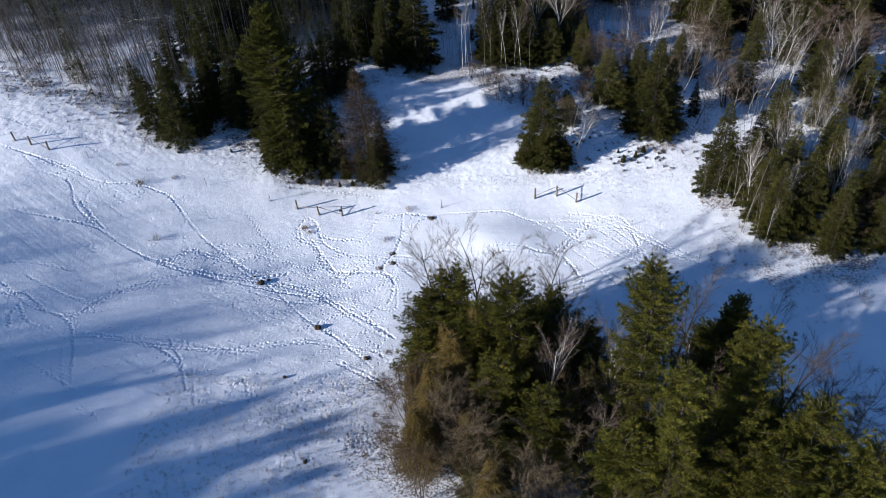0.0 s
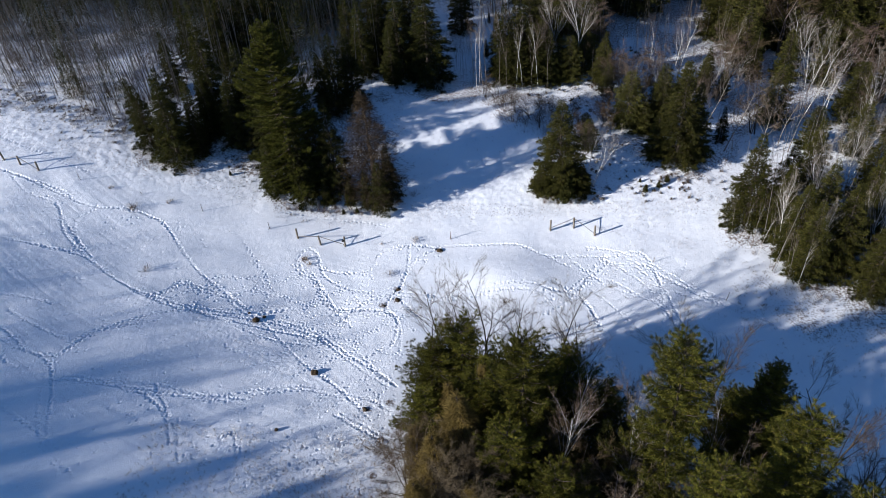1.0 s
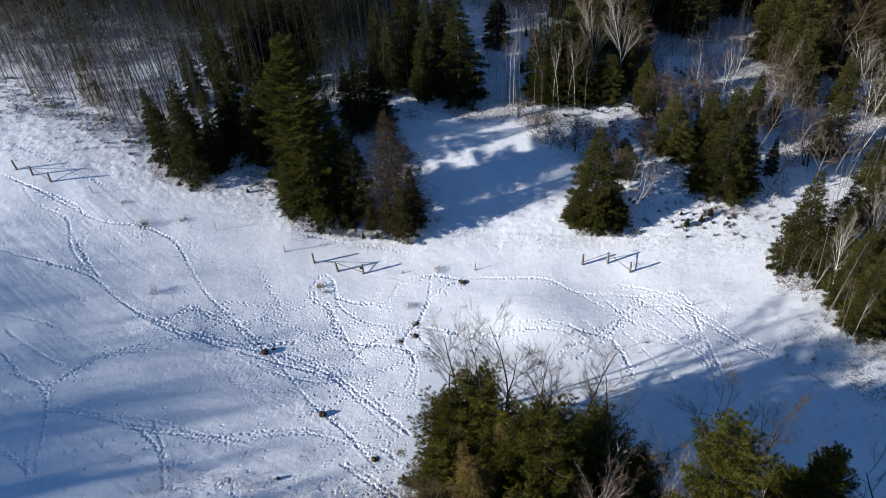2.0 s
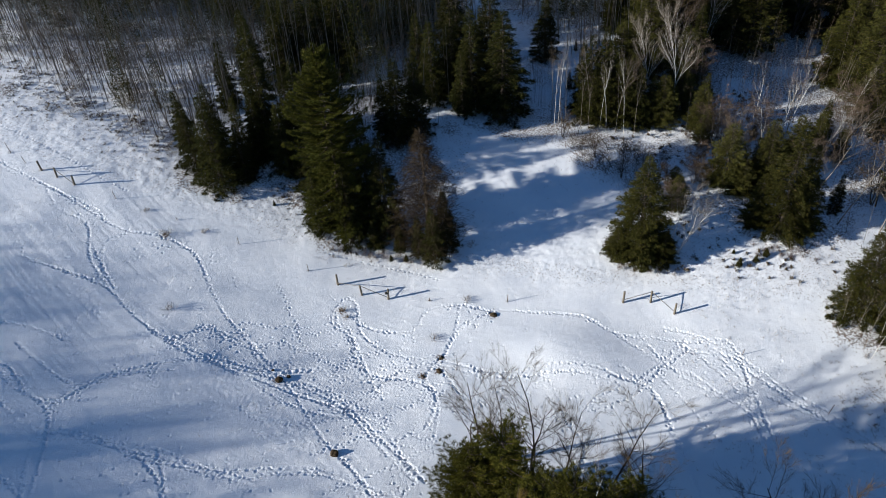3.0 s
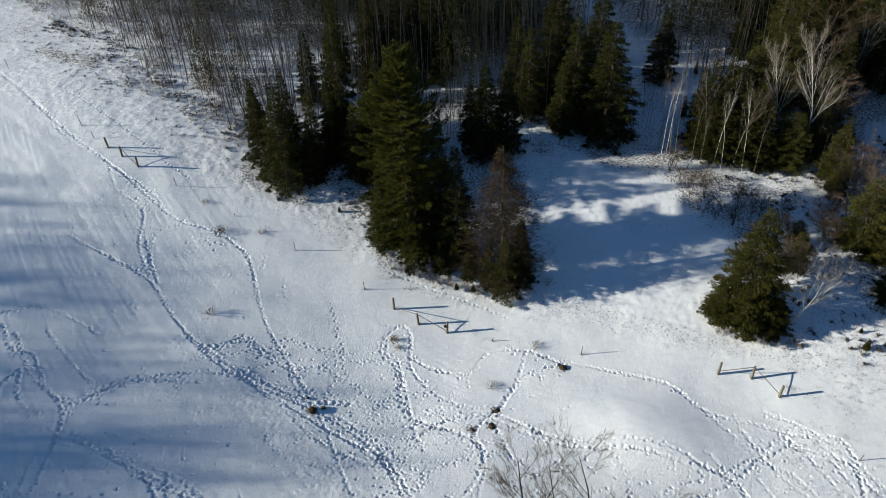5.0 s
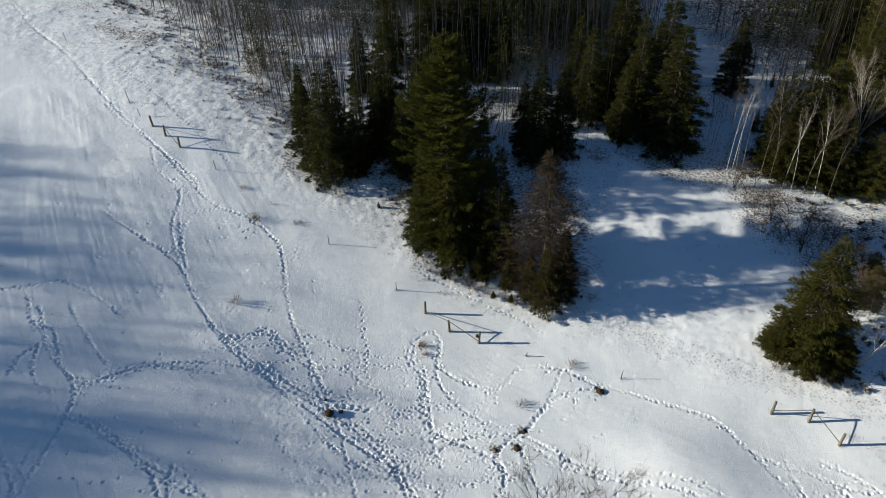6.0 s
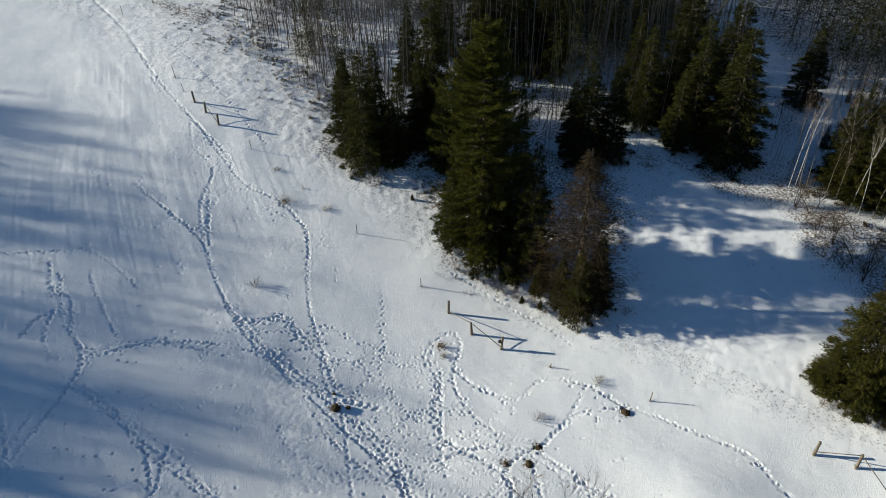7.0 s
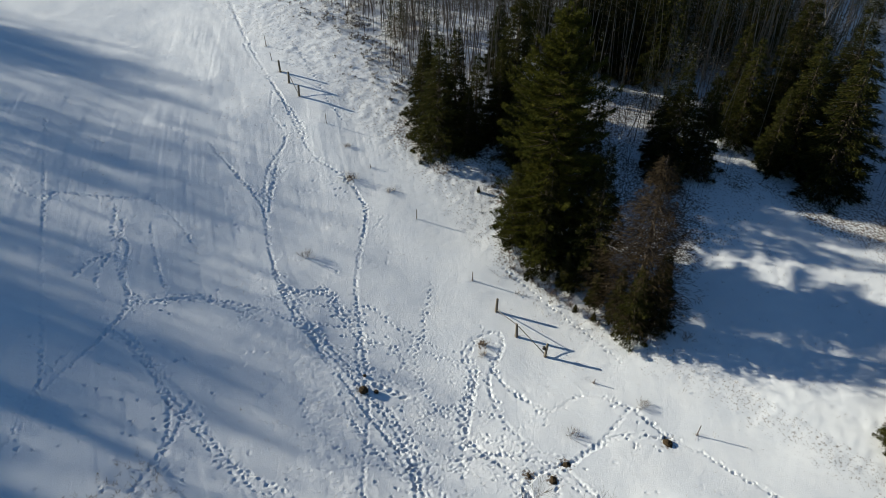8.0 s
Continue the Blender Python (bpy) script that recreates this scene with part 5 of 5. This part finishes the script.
# ---- grass and litter ----
def tufts(name, seed, spots, size, mat, label, per=9, flat=0.6, wide=0.014):
    r = np.random.default_rng(seed)
    p = np.repeat(np.array(spots), per, 0)
    p = p + r.normal(0, 0.07, p.shape)
    p = np.column_stack([p, land(p[:, 0], p[:, 1])])
    w = r.normal(0, flat, (len(p), 3)) + np.array([0, 0, 1.0])
    tagged(new(name, tri_mesh(name, blades(r, p, w, size * r.uniform(0.5, 1.3, len(p)), wide), mat)), label, "grass", kind="stuff")


def fence_y(x):
    return 58.6 - 0.30 * (x + 17.8) * (x < -17.8) + 0.09 * (x + 17.8) * (x >= -17.8)


tufts("dead_grass", 301, spread(21, 4300, lambda x, y: (0.12 if -13 < x < 6 and 64 < y < 79 else 0.5 if x > -14 else 1) if fence_y(x) + 1.5 < y and y < edge_west(x) + 3 or (x > -12 and y > fence_y(x) + 1.5) else 0, -70, 24, 58, 84), 0.15, BROWN, "dead grass stems poking through thin snow", 5)
tufts("verge_clumps", 311, spread(31, 750, lambda x, y: (0.15 + 0.85 * float(wave(x, y, 1.6) > 0.15)) * min(1, max(0.1, (y - fence_y(x) - 2) / 5)) if fence_y(x) + 2 < y < edge_west(x) + 2 else 0, -66, -14, 58, 82), 0.17, DUSK, "brown clumps of dead grass between snow hummocks", 18, 1.2, 0.032)
tufts("leaf_clumps", 312, spread(32, 420, lambda x, y: (0.2 + 0.8 * float(wave(x, y, 1.4) > 0.1)) * min(1, max(0, (x - 4.5 + 0.25 * (y - 78)) / 5)), 3, 24, 64, 92), 0.24, DUSK, "dark low leafy clumps on the snowy bank", 22, 1.3, 0.05)
tufts("bank_grass", 302, spread(22, 1300, lambda x, y: 1 if wave(x, y, 1.8) > 0 else 0.2, 10, 34, 44, 80), 0.15, BROWN, "dead grass and weeds on the snowy bank")
tufts("bank_litter", 309, spread(28, 260, lambda x, y: math.exp(-((y - 51.2 + 0.12 * (x - 30)) / 2.6) ** 2) * float(wave(x, y, 1.3) > 0.0), 21, 40, 46, 57), 0.34, DUSK, "dark dead bracken and stems below the fir stand", 12, 0.9)
tufts("thicket_litter", 303, spread(23, 4200, lambda x, y: (1 if y > edge_west(x) else 0.6) if y > edge_west(x) - 2.5 and wave(x, y, 2.2) > -0.1 else 0, -80, -33, 67, 92), 0.42, DUSK, "brown brush and litter at the wood's edge")
tufts("clearing_brush", 306, spread(25, 900, lambda x, y: 0.08 if -13 < x < 3 and y < 79 else 1 if off_path(x, y) > 1.5 else 0.2, -26, 9, 74, 90), 0.45, DUSK, "brown brush poking through shaded snow", 7, 0.7)
tufts("slope_weeds", 307, spread(26, 700, lambda x, y: math.exp(-((x + 13) ** 2 / 18 + (y - 31) ** 2 / 22)) + 0.6 * math.exp(-((x + 8.2) ** 2 / 3 + (y - 35) ** 2 / 30)), -26, -5, 25, 44), 0.16, TWIG, "dark weed stems in trampled snow", 7, 0.9)
tufts("paddock_stubble", 308, spread(27, 1500, lambda x, y: 0.10 + 0.5 * float(wave(x, y, 3.0) > 0.45) + math.exp(-((x + 20.5) ** 2 / 9 + (y - 44) ** 2 / 5)) + 0.5 * math.exp(-((x + 3) ** 2 / 40 + (y - 50) ** 2 / 8)) + 0.4 * math.exp(-((x + 11) ** 2 / 16 + (y - 40) ** 2 / 14)), -58, 16, 36, 64), 0.11, GRASS, "short dead stubble showing through the snow", 4, 0.9)
tufts("slope_grass", 304, spread(24, 900, lambda x, y: 1, -24, -6, 26, 37), 0.22, GRASS, "dead grass stems in the trampled snow")


tufts("bracken", 305, [(24.2 + 0.35 * k + 0.9 * math.sin(k * 2.3), 59.6 - 0.62 * k + 0.7 * math.cos(k * 1.7)) for k in range(14)] + [(-19.6 + 0.28 * k + 0.4 * math.sin(k * 3.1), 62.3 + 0.35 * math.cos(k * 2.1)) for k in range(30)] + [(-31 + 0.3 * k + 0.5 * math.sin(k * 2.7), 65.6 + 0.5 * math.cos(k * 1.3)) for k in range(10)]
      + [(5.2 + 0.25 * k + 0.4 * math.sin(k * 2.9), 64.2 + 0.4 * math.cos(k * 1.9)) for k in range(20)] + [(17 + 0.3 * k + 0.5 * math.sin(k * 2.2), 67.4 + 0.5 * math.cos(k * 1.5)) for k in range(16)], 0.5, RED, "reddish dead bracken at the feet of the stands", 40, 0.9)


# ---- fence ----
def post_mesh(name, height, rad, mat, sides=9, tip=0.012):
    w = Wood()
    w.limb([Vector((0, 0, -0.35)), Vector((0, 0, 0)), Vector((0.004, 0.003, height * 0.5)), Vector((0, 0, height - tip)), Vector((0, 0, height))], [rad * 1.05, rad * 1.04, rad, rad * 0.97, rad * 0.85], sides)
    return w.mesh(name, mat)


POST, THIN = post_mesh("post", 1.02, 0.085, POSTWOOD), post_mesh("stake", 1.05, 0.028, STEEL, 5)


def insulator_mesh():
    w = Wood()
    w.limb([Vector((0.07, 0, 0.62)), Vector((0.16, 0, 0.62)), Vector((0.26, 0, 0.62))], [0.11, 0.13, 0.10], 8)
    return w.mesh("wire_reel", PLASTIC)


REEL = insulator_mesh()


def brace(a, b, c, reel=False):
    """Three posts of a fence corner, with rails slanting from the foot of the outer ones to the head of the middle one."""
    e = new("fence_brace")
    e.location = at(*b)
    tagged(e, "weathered wooden fence corner of three posts and slanting rails", "fence", "fence round the paddock")
    lean = random.Random(int(a[0] * 10))
    heads, feet = [], []
    for k, q in enumerate((a, b, c)):
        loc = at(*q) - e.location
        ob = part("post", POST, e)
        ob.matrix_basis = Matrix.Translation(loc) @ Euler((lean.gauss(0, 0.035), lean.gauss(0, 0.035), lean.uniform(0, 6))).to_matrix().to_4x4()
        heads.append(loc + Vector((0, 0, 0.95)))
        feet.append(loc + Vector((0, 0, 0.12)))
    for p, q, wood in ((feet[0], heads[1], GREYBARK), (heads[1], feet[2], POSTWOOD)):
        d = (q - p).normalized()
        w = Wood().limb([p + d * 0.09, p.lerp(q, 0.5), q - d * 0.03], [0.028, 0.026, 0.025], 7)
        part("rail", w.mesh("rail", wood), e)
    if reel:
        part("wire_reel", REEL, ob, "black wire reel")
    return e


def stake(x, y, height=1.0, tilt=0.0):
    e = new("fence_post", THIN)
    tagged(e, "thin rusty steel fence post standing in snow", "fence post", "fence round the paddock")
    e.matrix_basis = Matrix.Translation(at(x, y)) @ Matrix.Rotation(radians(tilt), 4, "Y") @ Matrix.Diagonal((1, 1, height, 1))


brace((-17.79, 58.61), (-15.59, 57.95), (-13.35, 57.98), True)
brace((-46.49, 64.36), (-44.73, 63.86), (-42.84, 63.34))
brace((5.84, 60.59), (8.06, 60.93), (9.9, 59.94))
for row in [(-50.5, 66.04, 1.0, -6), (-48.44, 65.0, 0.6, -10), (-38.74, 62.67, 0.9, -3), (-32.89, 61.88, 0.35, -8), (-26.98, 60.71, 0.85, 0), (-20.54, 59.41, 0.75, 0), (-9.98, 58.34, 0.35, 10), (-3.59, 59.21, 0.8, 4),
            (20.21, 52.15, 0.95, 8), (-63.3, 71.4, 0.9, -3), (14.8, 56.6, 0.6, 6)]:
    stake(*row)


FEET = [(-17.79, 58.61), (-15.59, 57.95), (-13.35, 57.98), (-46.49, 64.36), (-44.73, 63.86), (-42.84, 63.34), (5.84, 60.59), (8.06, 60.93), (9.9, 59.94), (-50.5, 66.04), (-38.74, 62.67), (-32.89, 61.88), (-26.98, 60.71), (-20.54, 59.41), (-9.98, 58.34), (-3.59, 59.21)]
tufts("fence_weeds", 310, FEET, 0.22, BROWN, "dead grass round the feet of the fence posts", 26, 1.1)


# ---- saplings bowed over by snow ----
def bowed(a, b, height, seed):
    """A bare stem that arches from its root to the snow, with a few twigs."""
    r = random.Random(seed)
    p, q = at(*a), at(*b)
    pts = []
    for k in range(11):
        f = k / 10
        c = p.lerp(q, f) - p
        c.z += height * math.sin(math.pi * min(1, f * 1.05)) ** 0.8
        pts.append(c + Vector((r.gauss(0, 0.03), r.gauss(0, 0.03), r.gauss(0, 0.03))))
    e = new("bowed_sapling")
    tagged(e, "thin dark sapling bowed over into the snow", "sapling", "bowed saplings")
    e.location = p - Vector((0, 0, 0.05))
    part("stem", Wood().limb(pts, [0.035 * (1 - 0.08 * k) for k in range(11)], 5).mesh("stem", BARK), e)
    nr = np.random.default_rng(seed)
    roots = np.array([pts[2 + k % 8] for k in range(40)]) + nr.normal(0, 0.05, (40, 3))
    part("twigs", tri_mesh("twigs", blades(nr, roots, nr.normal(0, 0.6, (40, 3)) + np.array([0, 0, 0.5]), nr.uniform(0.4, 0.9, 40), 0.012), TWIG), e)


for k, (a, b, h) in enumerate([((5.0, 76.5), (1.2, 79.0), 1.3), ((4.2, 78.0), (1.4, 76.2), 0.9), ((1.2, 80.3), (-1.7, 81.6), 1.1), ((4.6, 79.2), (1.8, 80.2), 1.4), ((6.0, 75.7), (4.0, 75.9), 0.8), ((7.6, 78.4), (5.0, 77.2), 1.2)]):
    bowed(a, b, h, 500 + k)


# ---- clods, weeds and small growth ----
def clod_mesh(seed):
    r = random.Random(seed)
    bm = bmesh.new()
    bmesh.ops.create_icosphere(bm, subdivisions=3, radius=1.0)
    for v in bm.verts:
        v.co *= 1 + 0.30 * noise.noise(v.co * 1.6 + Vector((seed * 7.1, 0, 0))) + 0.12 * noise.noise(v.co * 5 + Vector((seed, 3, 0)))
        v.co.z = v.co.z * 0.62 + 0.1
    me = bpy.data.meshes.new("clod")
    bm.to_mesh(me)
    bm.free()
    me.materials.append(DIRT)
    return me


CLODS = [clod_mesh(s) for s in (1, 2, 3)]
cr = random.Random(9)
for x, y, s, label in [(-19.46, 48.21, 0.34, "dark round clod of dung on trampled snow"), (-13.7, 42.71, 0.30, "dark round clod of dung on the snow"), (-8.09, 52.72, 0.26, "brown dung heap in the trampled snow"), (-8.05, 51.41, 0.30, "brown dung heap in the trampled snow"),
                       (-9.18, 50.71, 0.24, "brown dung heap in the trampled snow"), (-4.59, 57.67, 0.28, "brown clod beside the hoof trail"), (-9.37, 39.2, 0.24, "dark clod in trampled snow"), (-15.32, 36.92, 0.16, "small dark clod on the shaded snow"),
                       (-12.53, 29.24, 0.18, "small dark clod on the shaded snow"), (-18.9, 48.7, 0.16, "small brown clod on trampled snow"), (-20.2, 49.0, 0.12, "small brown clod on trampled snow")]:
    ob = new("dirt_clod", CLODS[cr.randrange(3)])
    tagged(ob, label, "dirt clod", "clods in the paddock")
    ob.matrix_basis = Matrix.Translation(at(x, y, -0.06)) @ Matrix.Rotation(cr.uniform(0, 6), 4, "Z") @ Matrix.Diagonal((0.85 * s * cr.uniform(0.9, 1.3), s * cr.uniform(0.7, 1.0), s, 1))


def weed(x, y, size, mat, label, seed, per=40):
    r = np.random.default_rng(seed)
    p = r.normal(0, 0.25 * size, (per, 3)) * np.array([1, 1, 0])
    w = p * 1.5 / size + r.normal(0, 0.25, p.shape) + np.array([0, 0, 1.0])
    t = np.concatenate([blades(r, p, w, size * r.uniform(0.5, 1.2, per), 0.02), blades(r, p + unit(w) * size * 0.4, w + r.normal(0, 0.6, w.shape), size * 0.5, 0.015)])
    ob = new("weed_clump", tri_mesh("weed_clump", t, mat))
    tagged(ob, label, "weeds", "weeds in the snow")
    ob.location = at(x, y, -0.03)


for k, row in enumerate([(-33.1, 60.05, 0.8, DUSK, "dark brown weed clump beside the hoof trail"), (-35.74, 62.17, 0.4, BROWN, "dead weeds at the fence line"), (-30.17, 61.32, 0.5, BROWN, "dead weeds at the fence line"), (-8.94, 54.51, 0.6, RED, "dry reddish weed in smooth snow"),
                         (-29.74, 52.61, 0.7, RED, "dry reddish weed in smooth snow"), (-7.26, 64.75, 0.6, BROWN, "dead weeds in the shaded clearing"), (-16.7, 56.0, 0.4, GRASS, "pawed-up dead grass in the snow"), (-16.2, 55.4, 0.35, GRASS, "pawed-up dead grass in the snow"),
                         (-6.9, 58.9, 0.5, BROWN, "dry weed stems beside the fence"), (32.7, 46.6, 1.1, BROWN, "dark bush on the shaded bank"), (28.0, 52.5, 0.8, RED, "reddish dead bush at the stand's foot")]):
    weed(*row, seed=400 + k)
for row in [("fir", 15.52, 65.5, 0.9, 1.4), ("fir", 16.94, 66.13, 0.8, 1.3), ("fir", 17.86, 66.86, 0.9, 1.4), ("fir", 15.2, 66.8, 0.5, 1.3), ("fir", -25.47, 65.93, 0.6, 1.2), ("fir", -13.9, 62.0, 0.7, 1.2), ("fir", -12.6, 62.2, 0.8, 1.2), ("spruce", 0.4, 90.0, 2.2, 1.0), ("spruce", 0.9, 98.0, 1.6, 1.0)]:
    tree(*row, label="knee-high young fir in thin snow")
